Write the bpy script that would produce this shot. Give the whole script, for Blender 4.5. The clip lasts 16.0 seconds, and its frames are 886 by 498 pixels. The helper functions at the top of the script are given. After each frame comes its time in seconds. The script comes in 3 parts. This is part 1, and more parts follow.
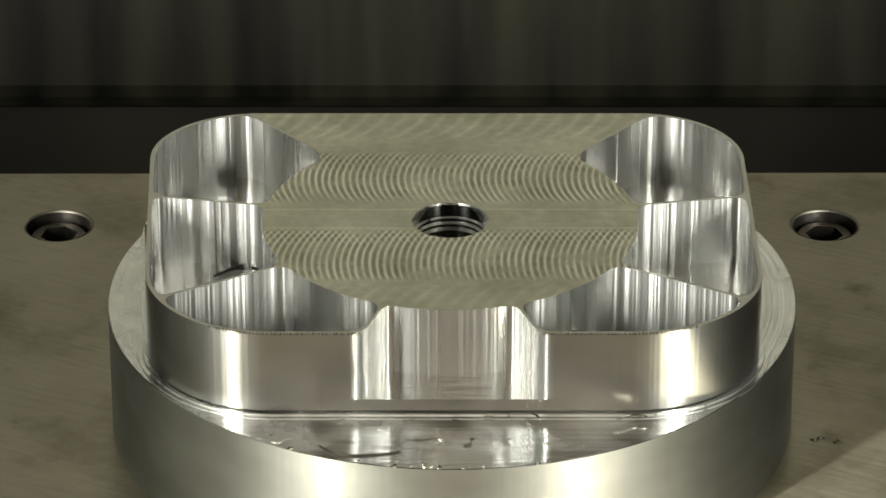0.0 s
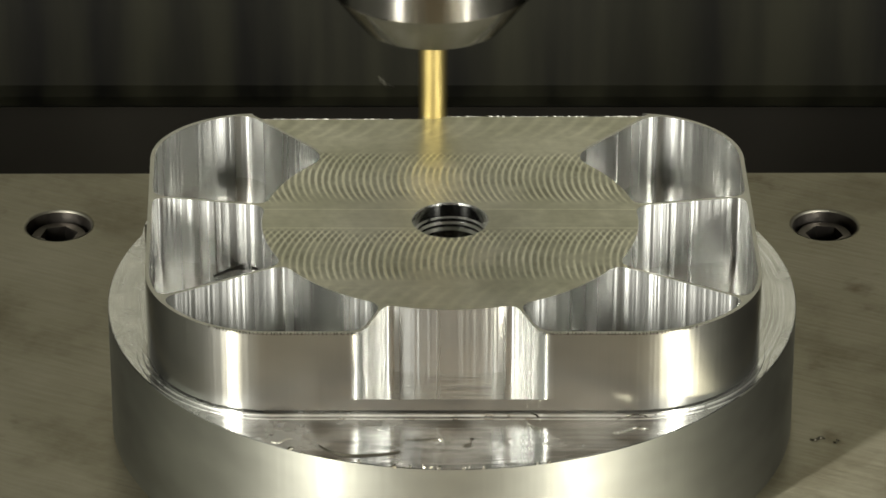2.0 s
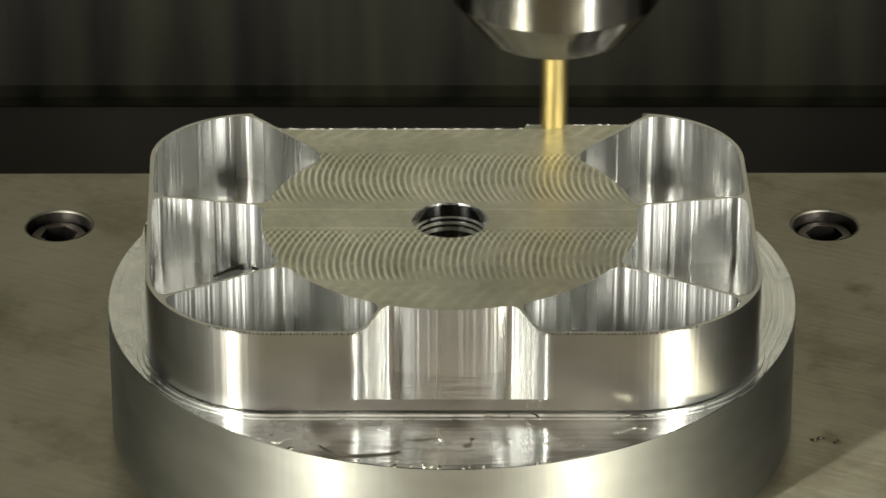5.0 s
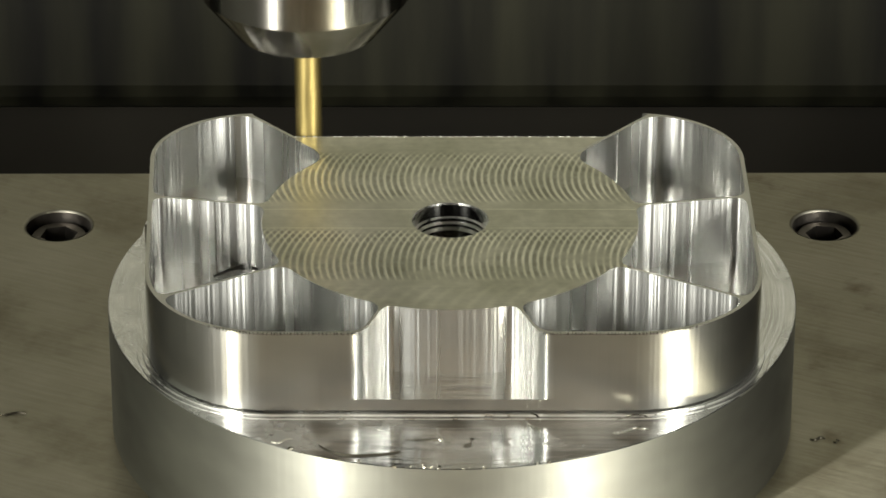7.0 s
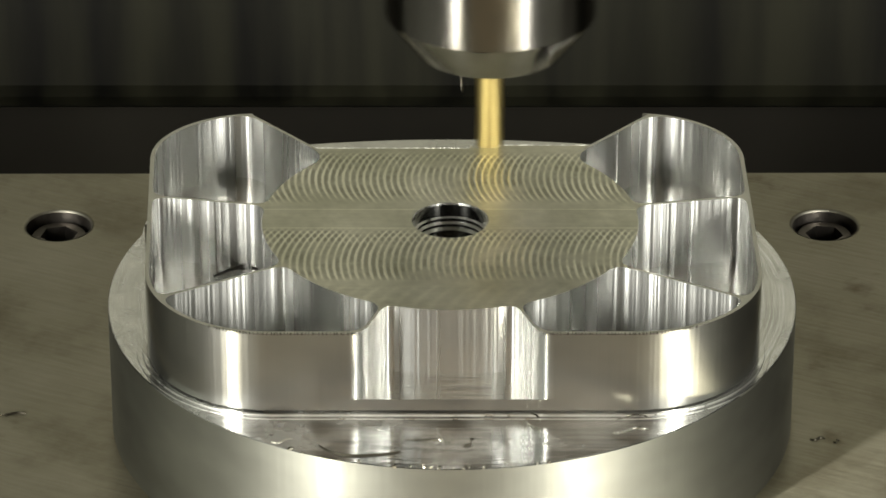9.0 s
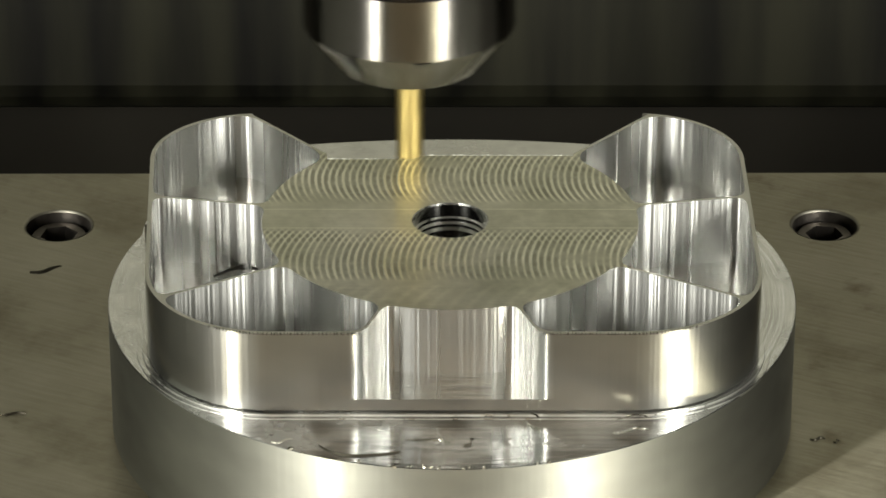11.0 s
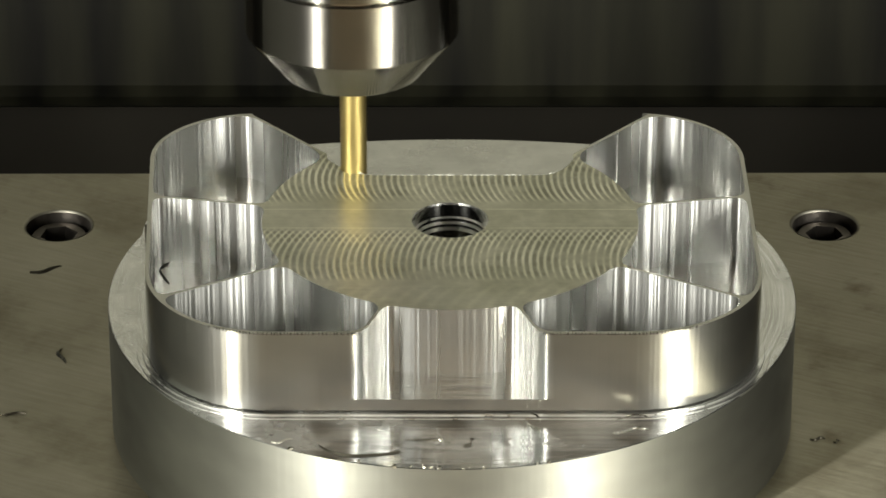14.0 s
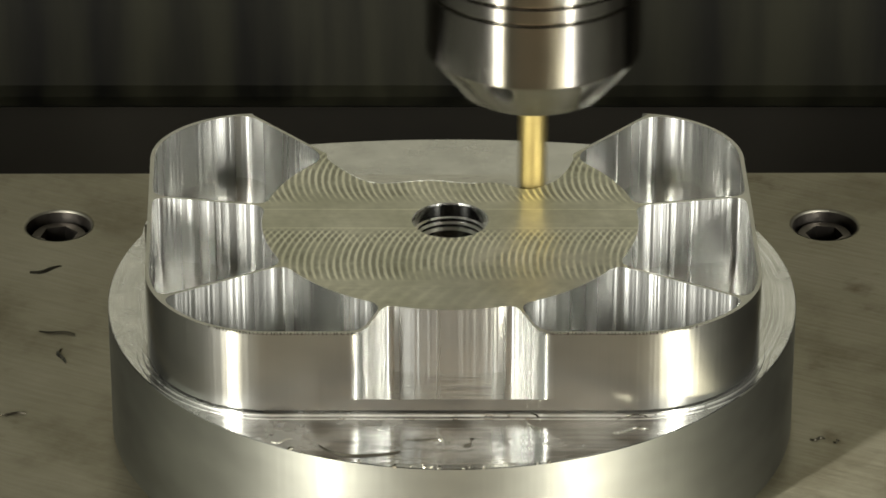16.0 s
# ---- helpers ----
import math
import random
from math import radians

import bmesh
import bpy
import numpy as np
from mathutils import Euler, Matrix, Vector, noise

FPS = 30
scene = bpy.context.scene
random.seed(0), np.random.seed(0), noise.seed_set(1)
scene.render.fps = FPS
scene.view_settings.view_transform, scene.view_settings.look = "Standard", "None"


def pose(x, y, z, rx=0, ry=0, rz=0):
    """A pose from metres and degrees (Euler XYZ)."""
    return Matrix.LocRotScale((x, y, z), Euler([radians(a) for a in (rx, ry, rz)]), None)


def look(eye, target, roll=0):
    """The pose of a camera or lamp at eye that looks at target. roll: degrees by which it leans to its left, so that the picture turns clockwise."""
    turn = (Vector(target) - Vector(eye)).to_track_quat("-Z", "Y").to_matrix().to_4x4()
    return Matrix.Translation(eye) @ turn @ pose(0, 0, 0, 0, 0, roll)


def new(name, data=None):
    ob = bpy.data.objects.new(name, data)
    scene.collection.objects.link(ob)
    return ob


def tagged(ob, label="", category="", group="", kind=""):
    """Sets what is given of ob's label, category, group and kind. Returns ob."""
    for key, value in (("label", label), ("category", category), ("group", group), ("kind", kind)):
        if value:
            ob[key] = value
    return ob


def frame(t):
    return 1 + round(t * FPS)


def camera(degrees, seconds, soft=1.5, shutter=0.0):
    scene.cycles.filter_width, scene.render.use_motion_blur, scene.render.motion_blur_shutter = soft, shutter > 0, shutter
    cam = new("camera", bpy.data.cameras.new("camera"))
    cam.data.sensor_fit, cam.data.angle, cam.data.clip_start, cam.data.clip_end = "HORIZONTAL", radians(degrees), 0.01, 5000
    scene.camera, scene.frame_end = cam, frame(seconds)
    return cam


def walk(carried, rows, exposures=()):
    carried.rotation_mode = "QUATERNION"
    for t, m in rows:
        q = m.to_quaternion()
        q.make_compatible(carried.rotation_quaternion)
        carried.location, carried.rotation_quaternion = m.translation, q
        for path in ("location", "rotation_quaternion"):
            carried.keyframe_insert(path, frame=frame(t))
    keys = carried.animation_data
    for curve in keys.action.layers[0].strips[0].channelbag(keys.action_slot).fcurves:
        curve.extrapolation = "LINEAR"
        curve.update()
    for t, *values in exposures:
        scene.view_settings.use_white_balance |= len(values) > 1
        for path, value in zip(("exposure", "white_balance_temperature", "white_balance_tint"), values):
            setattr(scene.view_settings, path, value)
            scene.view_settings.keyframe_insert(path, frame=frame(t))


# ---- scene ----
cam = camera(12.0, 16.0, soft=1.7, shutter=0.45)
EYE, AIM = (-0.0016, -0.8286, 0.4782), (-0.0016, -0.0030, 0.0446)
walk(cam, [(0.0, look(EYE, AIM)), (16.0, look(EYE, AIM))], exposures=[(0.0, 0.0), (16.0, 0.0)])

# ---- light: a dim enclosure with two work lamps in front, left and right of the camera ----
world = bpy.data.worlds.new("world")
scene.world = world
world.use_nodes = True
world.node_tree.nodes["Background"].inputs[0].default_value = (0.9, 1.0, 0.85, 1)
world.node_tree.nodes["Background"].inputs[1].default_value = 0.05


def lamp(name, at, aim, w, h, power, colour):
    data = bpy.data.lights.new(name, "AREA")
    data.shape, data.size, data.size_y, data.energy, data.color = "RECTANGLE", w, h, power, colour
    ob = new(name, data)
    ob.matrix_world = look(at, aim)
    return ob


LAMP_AT = [(-0.53, -0.68, 0.28), (0.53, -0.68, 0.28)]
for place, power in zip(LAMP_AT, (12.0, 11.1)):
    lamp("work_light", place, (0, 0, 0.03), 0.032, 0.30, power, (1.0, 0.98, 0.88))

# ---- sizes, in metres ----
MM = 0.001
TOP, LEDGE, FLOOR = 0.05025, 0.0308, 0.0343   # top face, shoulder of the disc, pocket floors
DISC_R, HUB_R, BORE_R = 0.0768, 0.0416, 0.0085
HALF_W, Y_FRONT, Y_BACK = 0.0672, -0.0520, 0.0541
BACK_R, FRONT_R = 0.0235, 0.0285   # corner radii of the part
CENTRE_Y = (Y_FRONT + Y_BACK) / 2
HALF_D = (Y_BACK - Y_FRONT) / 2
WALL = 0.0009
TOOL_R = 0.003


# ---- materials ----
def material(name):
    m = bpy.data.materials.new(name)
    m.use_nodes = True
    return m, m.node_tree.nodes, m.node_tree.links, m.node_tree.nodes["Principled BSDF"]


def node(nodes, kind, **values):
    n = nodes.new(kind)
    for key, value in values.items():
        if key in n.inputs:
            n.inputs[key].default_value = value
        else:
            setattr(n, key, value)
    return n


def math_node(nodes, links, op, a, b=None):
    n = nodes.new("ShaderNodeMath")
    n.operation = op
    if op == "MULTIPLY_ADD":
        n.inputs[2].default_value = 0.5
    for i, v in enumerate((a, b)):
        if v is None:
            continue
        if isinstance(v, (int, float)):
            n.inputs[i].default_value = v
        else:
            links.new(v, n.inputs[i])
    return n.outputs[0]


def scaled(nodes, links, scale):
    tc = nodes.new("ShaderNodeTexCoord")
    mp = nodes.new("ShaderNodeMapping")
    mp.inputs["Scale"].default_value = scale
    links.new(tc.outputs["Object"], mp.inputs["Vector"])
    return mp.outputs[0]


def ramp(nodes, links, fac, stops):
    r = nodes.new("ShaderNodeValToRGB")
    links.new(fac, r.inputs[0])
    while len(r.color_ramp.elements) < len(stops):
        r.color_ramp.elements.new(0.5)
    for e, (p, c) in zip(r.color_ramp.elements, stops):
        e.position = p
        e.color = (*c, 1) if len(c) == 3 else c
    return r.outputs[0]


def grey(v, warm=0.0):
    return (v * (1 + warm), v, v * (1 - 1.6 * warm))


def metal(name, colour, rough, scale, bump, streak=(1, 1, 1), aniso=0.0, spread=0.08, dist=0.0002):
    """Machined metal: grain and relief stretched along one direction."""
    m, ns, ln, b = material(name)
    b.inputs["Metallic"].default_value = 1.0
    v = scaled(ns, ln, tuple(scale * s for s in streak))
    n1 = node(ns, "ShaderNodeTexNoise", Scale=1.0, Detail=4.0, Roughness=0.6)
    ln.new(v, n1.inputs["Vector"])
    v2 = scaled(ns, ln, (60, 60, 60))
    n2 = node(ns, "ShaderNodeTexNoise", Scale=1.0, Detail=5.0)
    ln.new(v2, n2.inputs["Vector"])
    ln.new(ramp(ns, ln, n2.outputs[0], [(0.3, tuple(c * 0.86 for c in colour)), (0.7, colour)]), b.inputs["Base Color"])
    r = node(ns, "ShaderNodeMapRange")
    r.inputs["From Min"].default_value, r.inputs["From Max"].default_value = 0.3, 0.7
    r.inputs["To Min"].default_value, r.inputs["To Max"].default_value = rough - spread, rough + spread
    ln.new(n1.outputs[0], r.inputs[0])
    ln.new(r.outputs[0], b.inputs["Roughness"])
    bp = node(ns, "ShaderNodeBump", Strength=bump, Distance=dist)
    ln.new(n1.outputs[0], bp.inputs["Height"])
    ln.new(bp.outputs[0], b.inputs["Normal"])
    if aniso:
        b.inputs["Anisotropic"].default_value = aniso
        t = ns.new("ShaderNodeCombineXYZ")
        t.inputs[2].default_value = 1.0
        ln.new(t.outputs[0], b.inputs["Tangent"])
    return m


def hazed(m, amount, rough):
    """Lays a duller second gloss over a metal: dulled patches between the polished crests."""
    if amount <= 0:
        return m
    ns, ln = m.node_tree.nodes, m.node_tree.links
    b = ns["Principled BSDF"]
    b2 = ns.new("ShaderNodeBsdfPrincipled")
    b2.inputs["Metallic"].default_value, b2.inputs["Roughness"].default_value = 1.0, rough
    b2.inputs["Anisotropic"].default_value = b.inputs["Anisotropic"].default_value * 0.9
    for key in ("Base Color", "Normal", "Tangent"):
        for link in b.inputs[key].links:
            ln.new(link.from_socket, b2.inputs[key])
    mx = ns.new("ShaderNodeMixShader")
    mx.inputs[0].default_value = amount
    ln.new(b.outputs[0], mx.inputs[1])
    ln.new(b2.outputs[0], mx.inputs[2])
    ln.new(mx.outputs[0], ns["Material Output"].inputs["Surface"])
    return m


def turned(name, colour, rough, chatter=1.0, haze=0.0, dull=0.52, drawn=1.0, spread=0.09):
    """Side face finished by a cutter going round it: light is drawn out along the axis, with fine chatter and a cloudy oil film."""
    m, ns, ln, b = material(name)
    b.inputs["Metallic"].default_value = 1.0
    film = node(ns, "ShaderNodeTexNoise", Scale=1.0, Detail=2.5, Roughness=0.5)
    ln.new(scaled(ns, ln, (45, 45, 70)), film.inputs["Vector"])
    ln.new(ramp(ns, ln, film.outputs[0], [(0.1, tuple(c * 0.62 for c in colour)), (0.9, tuple(c * 1.12 for c in colour))]), b.inputs["Base Color"])
    fine = node(ns, "ShaderNodeTexNoise", Scale=1.0, Detail=0.0)
    ln.new(scaled(ns, ln, (1100, 1100, 8)), fine.inputs["Vector"])
    r = node(ns, "ShaderNodeMapRange")
    r.inputs["From Min"].default_value, r.inputs["From Max"].default_value = 0.1, 0.9
    r.inputs["To Min"].default_value, r.inputs["To Max"].default_value = rough - spread, rough + spread
    ln.new(film.outputs[0], r.inputs[0])
    ln.new(r.outputs[0], b.inputs["Roughness"])
    wide = node(ns, "ShaderNodeTexNoise", Scale=1.0, Detail=2.0)
    ln.new(scaled(ns, ln, (110, 110, 25)), wide.inputs["Vector"])
    h = math_node(ns, ln, "ADD", fine.outputs[0], math_node(ns, ln, "MULTIPLY", wide.outputs[0], 2.5))
    bp = node(ns, "ShaderNodeBump", Strength=0.35 * chatter, Distance=0.00006)
    ln.new(h, bp.inputs["Height"])
    ln.new(bp.outputs[0], b.inputs["Normal"])
    b.inputs["Anisotropic"].default_value = drawn
    axis = ns.new("ShaderNodeCombineXYZ")
    axis.inputs[2].default_value = 1.0
    ln.new(axis.outputs[0], b.inputs["Tangent"])
    hazed(m, haze, dull)
    return m


ALU = (0.83, 0.83, 0.80)


def shoulder_material():
    """Bright milled shoulder: rings from the cutter going round, and cloudy patches."""
    m, ns, ln, b = material("aluminium_shoulder")
    b.inputs["Metallic"].default_value = 1.0
    tc = ns.new("ShaderNodeTexCoord")
    sep = ns.new("ShaderNodeSeparateXYZ")
    ln.new(tc.outputs["Object"], sep.inputs[0])
    xx = math_node(ns, ln, "MULTIPLY", sep.outputs[0], sep.outputs[0])
    yy = math_node(ns, ln, "MULTIPLY", sep.outputs[1], sep.outputs[1])
    r = math_node(ns, ln, "SQRT", math_node(ns, ln, "ADD", xx, yy))
    at = ns.new("ShaderNodeCombineXYZ")
    ln.new(math_node(ns, ln, "MULTIPLY", r, 420.0), at.inputs[0])
    rings = node(ns, "ShaderNodeTexNoise", Scale=1.0, Detail=3.0)
    ln.new(at.outputs[0], rings.inputs["Vector"])
    cloud = node(ns, "ShaderNodeTexNoise", Scale=110.0, Detail=2.0)
    ln.new(tc.outputs["Object"], cloud.inputs["Vector"])
    # straight marks along the front of the part
    lie = ns.new("ShaderNodeCombineXYZ")
    ln.new(math_node(ns, ln, "MULTIPLY", sep.outputs[0], 22.0), lie.inputs[0])
    ln.new(math_node(ns, ln, "MULTIPLY", sep.outputs[1], 820.0), lie.inputs[1])
    marks = node(ns, "ShaderNodeTexNoise", Scale=1.0, Detail=3.0)
    ln.new(lie.outputs[0], marks.inputs["Vector"])
    near = node(ns, "ShaderNodeMapRange")
    near.inputs["From Min"].default_value, near.inputs["From Max"].default_value = -0.045, -0.052
    ln.new(sep.outputs[1], near.inputs[0])
    clouds = ramp(ns, ln, cloud.outputs[0], [(0.3, (0.70, 0.71, 0.71)), (0.7, (0.88, 0.89, 0.89))])
    worn = node(ns, "ShaderNodeMix", data_type="RGBA", blend_type="MULTIPLY")
    ln.new(near.outputs[0], worn.inputs[0])
    ln.new(clouds, worn.inputs[6])
    ln.new(ramp(ns, ln, marks.outputs[0], [(0.34, (0.74, 0.74, 0.74)), (0.58, (1.06, 1.06, 1.06))]), worn.inputs[7])
    ln.new(worn.outputs[2], b.inputs["Base Color"])
    rr = node(ns, "ShaderNodeMapRange")
    rr.inputs["From Min"].default_value, rr.inputs["From Max"].default_value = 0.3, 0.7
    rr.inputs["To Min"].default_value, rr.inputs["To Max"].default_value = 0.05, 0.22
    ln.new(cloud.outputs[0], rr.inputs[0])
    ln.new(rr.outputs[0], b.inputs["Roughness"])
    h = math_node(ns, ln, "ADD", math_node(ns, ln, "MULTIPLY", rings.outputs[0], 2.4), cloud.outputs[0])
    h = math_node(ns, ln, "ADD", h, math_node(ns, ln, "MULTIPLY", math_node(ns, ln, "MULTIPLY", marks.outputs[0], near.outputs[0]), 0.5))
    bp = node(ns, "ShaderNodeBump", Strength=0.36, Distance=0.0002)
    ln.new(h, bp.inputs["Height"])
    ln.new(bp.outputs[0], b.inputs["Normal"])
    # dried film in cloudy patches over the polish
    film = node(ns, "ShaderNodeTexNoise", Scale=85.0, Detail=5.0, Roughness=0.6)
    ln.new(tc.outputs["Object"], film.inputs["Vector"])
    dull = node(ns, "ShaderNodeBsdfPrincipled", Metallic=1.0, Roughness=0.42)
    dull.inputs["Base Color"].default_value = (0.80, 0.81, 0.80, 1)
    ln.new(bp.outputs[0], dull.inputs["Normal"])
    patches = node(ns, "ShaderNodeMapRange")
    patches.inputs["From Min"].default_value, patches.inputs["From Max"].default_value = 0.44, 0.64
    patches.inputs["To Max"].default_value = 0.30
    ln.new(film.outputs[0], patches.inputs[0])
    mx = ns.new("ShaderNodeMixShader")
    ln.new(patches.outputs[0], mx.inputs[0])
    ln.new(b.outputs[0], mx.inputs[1])
    ln.new(dull.outputs[0], mx.inputs[2])
    ln.new(mx.outputs[0], ns["Material Output"].inputs["Surface"])
    return m


M_WALL = metal("aluminium_pocket_wall", (0.71, 0.715, 0.70), 0.26, 120, 0.8, (1, 1, 0.002), 0.95, 0.05, 0.0010)
hazed(M_WALL, 0.22, 0.6)
M_OUTER = turned("aluminium_milled_side", (0.71, 0.705, 0.665), 0.14, 1.3, 0.34, 0.38, 0.80, 0.05)
M_BASE = turned("aluminium_turned_side", (0.53, 0.53, 0.475), 0.21, 0.6, 0.83, 0.69)
M_LEDGE = shoulder_material()
M_FLOOR = metal("aluminium_pocket_floor", ALU, 0.15, 260, 1.0, (0.16, 2.2, 1), 0.0, 0.06, 0.0004)
M_BORE = metal("aluminium_bore", (0.52, 0.52, 0.50), 0.13, 300, 0.25, (1, 1, 0.02), 0.7)
M_STEP = metal("aluminium_step", (0.74, 0.74, 0.71), 0.32, 300, 0.3)
M_STEEL = turned("ground_steel_chuck", (0.54, 0.52, 0.48), 0.13, 0.06, 0.0, 0.5, 1.0, 0.02)
M_GOLD = metal("gold_coated_carbide", (0.52, 0.415, 0.165), 0.48, 500, 0.12, (1, 1, 0.05), 0.5, 0.04)
M_RIM = metal("aluminium_rib_edge", (0.68, 0.68, 0.62), 0.45, 300, 0.3)
M_BURR = metal("aluminium_burr", (0.52, 0.52, 0.47), 0.5, 900, 0.3)
M_CHIP = metal("aluminium_chip", (0.5, 0.485, 0.42), 0.25, 900, 0.3)
M_SWARF = metal("fine_swarf", (0.30, 0.29, 0.25), 0.5, 900, 0.3)
# the same aluminium made near-black: shade put into the colour
M_ALU_SHADED = metal("shaded_aluminium", (0.05, 0.046, 0.036), 0.55, 900, 0.3)
# colour of the screws; also puts shade into the counterbores' lining
M_SCREW = metal("screw_steel_and_hole_shade", (0.17, 0.155, 0.14), 0.42, 400, 0.3)
M_PLATE_EDGE = metal("steel_plate_side", (0.40, 0.38, 0.32), 0.45, 120, 0.4)


def top_material():
    """Face-milled aluminium: bands of arc-shaped feed marks with plain strips between them."""
    m, ns, ln, b = material("aluminium_face_milled")
    b.inputs["Metallic"].default_value = 1.0
    tc = ns.new("ShaderNodeTexCoord")
    sep = ns.new("ShaderNodeSeparateXYZ")
    ln.new(tc.outputs["Object"], sep.inputs[0])
    x, y = sep.outputs[0], sep.outputs[1]
    wob = node(ns, "ShaderNodeTexNoise", Scale=40.0, Detail=2.0)
    ln.new(tc.outputs["Object"], wob.inputs["Vector"])

    grit = node(ns, "ShaderNodeTexNoise", Scale=420.0, Detail=3.0)
    ln.new(tc.outputs["Object"], grit.inputs["Vector"])

    def arcs(yc, radius, pitch, sign):
        dy = math_node(ns, ln, "SUBTRACT", y, yc)
        rest = math_node(ns, ln, "MAXIMUM", math_node(ns, ln, "SUBTRACT", radius * radius, math_node(ns, ln, "MULTIPLY", dy, dy)), 0.0)
        u = math_node(ns, ln, "ADD", x, math_node(ns, ln, "MULTIPLY", math_node(ns, ln, "SQRT", rest), sign))
        u = math_node(ns, ln, "ADD", u, math_node(ns, ln, "MULTIPLY", wob.outputs[0], 0.0009))
        u = math_node(ns, ln, "ADD", u, math_node(ns, ln, "MULTIPLY", grit.outputs[0], 0.0003))
        wave = math_node(ns, ln, "SINE", math_node(ns, ln, "MULTIPLY", u, 2 * math.pi / pitch))
        peak = math_node(ns, ln, "POWER", math_node(ns, ln, "MAXIMUM", math_node(ns, ln, "MULTIPLY_ADD", wave, 0.5), 0.001), 2.4)
        # no two marks are equally strong
        line = ns.new("ShaderNodeCombineXYZ")
        ln.new(math_node(ns, ln, "MULTIPLY", u, 0.7 / pitch), line.inputs[0])
        power = node(ns, "ShaderNodeTexNoise", Scale=1.0, Detail=1.0)
        ln.new(line.outputs[0], power.inputs["Vector"])
        peak = math_node(ns, ln, "MULTIPLY", peak, math_node(ns, ln, "MULTIPLY", power.outputs[0], 2.0))
        return math_node(ns, ln, "SUBTRACT", math_node(ns, ln, "MULTIPLY", peak, 2.7), 0.85)

    def band(y0, y1, soft):
        a = node(ns, "ShaderNodeMapRange", interpolation_type="SMOOTHSTEP")
        a.inputs["From Min"].default_value, a.inputs["From Max"].default_value = y0, y0 + soft
        ln.new(y, a.inputs[0])
        c = node(ns, "ShaderNodeMapRange", interpolation_type="SMOOTHSTEP")
        c.inputs["From Min"].default_value, c.inputs["From Max"].default_value = y1, y1 - soft
        ln.new(y, c.inputs[0])
        return math_node(ns, ln, "MULTIPLY", a.outputs[0], c.outputs[0])

    # the marks come and go along the cut
    patch = node(ns, "ShaderNodeTexNoise", Scale=150.0, Detail=2.0)
    ln.new(tc.outputs["Object"], patch.inputs["Vector"])
    some = node(ns, "ShaderNodeMapRange")
    some.inputs["From Min"].default_value, some.inputs["From Max"].default_value = 0.32, 0.66
    some.inputs["To Min"].default_value, some.inputs["To Max"].default_value = 0.15, 1.5
    ln.new(patch.outputs[0], some.inputs[0])
    back = math_node(ns, ln, "MULTIPLY", arcs(0.0205, 0.027, 0.00156, 1), band(0.0075, 0.0345, 0.005))
    front = math_node(ns, ln, "MULTIPLY", arcs(-0.0200, 0.033, 0.00158, 1), band(-0.029, -0.0035, 0.004))
    rim = math_node(ns, ln, "MULTIPLY", arcs(0.060, 0.026, 0.0045, -1), band(0.040, 0.080, 0.003))
    low = math_node(ns, ln, "MULTIPLY", arcs(-0.050, 0.030, 0.004, 1), band(-0.06, -0.029, 0.003))
    # second set of marks, from the trailing edge of the cutter
    cross = math_node(ns, ln, "MULTIPLY", arcs(-0.0205, 0.033, 0.0016, -1), band(-0.0125, -0.0035, 0.003))
    h = math_node(ns, ln, "MULTIPLY", math_node(ns, ln, "ADD", back, front), some.outputs[0])
    h = math_node(ns, ln, "ADD", h, math_node(ns, ln, "MULTIPLY", rim, 0.16))
    h = math_node(ns, ln, "ADD", h, math_node(ns, ln, "MULTIPLY", low, 0.10))
    h = math_node(ns, ln, "ADD", h, math_node(ns, ln, "MULTIPLY", math_node(ns, ln, "MULTIPLY", cross, some.outputs[0]), 0.42))
    trail = math_node(ns, ln, "MULTIPLY", arcs(0.0205, 0.027, 0.0015, -1), band(0.022, 0.0345, 0.004))
    h = math_node(ns, ln, "ADD", h, math_node(ns, ln, "MULTIPLY", math_node(ns, ln, "MULTIPLY", trail, some.outputs[0]), 0.3))
    for seam in (0.0052, -0.0038):
        h = math_node(ns, ln, "ADD", h, math_node(ns, ln, "MULTIPLY", band(seam - 0.0003, seam + 0.0003, 0.0003), 0.9))
    # straight brushing between the bands
    v = scaled(ns, ln, (40, 1400, 1))
    n1 = node(ns, "ShaderNodeTexNoise", Scale=1.0, Detail=3.0)
    ln.new(v, n1.inputs["Vector"])
    h = math_node(ns, ln, "ADD", h, math_node(ns, ln, "MULTIPLY", n1.outputs[0], 0.5))
    h = math_node(ns, ln, "ADD", h, math_node(ns, ln, "MULTIPLY", math_node(ns, ln, "SUBTRACT", grit.outputs[0], 0.5), 1.0))
    blot = node(ns, "ShaderNodeTexNoise", Scale=70.0, Detail=6.0)
    ln.new(tc.outputs["Object"], blot.inputs["Vector"])
    tone = ramp(ns, ln, blot.outputs[0], [(0.32, (0.56, 0.56, 0.46)), (0.68, (0.78, 0.77, 0.68))])
    # burnished crests lightened, dull grooves darkened: glint and shade put into the colour
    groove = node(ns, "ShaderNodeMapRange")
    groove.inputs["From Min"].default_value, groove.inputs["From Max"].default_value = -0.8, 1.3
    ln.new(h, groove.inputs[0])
    relief_shade = ramp(ns, ln, groove.outputs[0], [(0.0, (0.47, 0.47, 0.41)), (0.40, (0.80, 0.80, 0.74)), (1.0, (1.30, 1.30, 1.24))])
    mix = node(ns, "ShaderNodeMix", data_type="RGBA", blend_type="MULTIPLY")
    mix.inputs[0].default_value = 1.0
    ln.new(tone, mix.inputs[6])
    ln.new(relief_shade, mix.inputs[7])
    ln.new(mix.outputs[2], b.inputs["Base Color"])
    r = node(ns, "ShaderNodeMapRange")
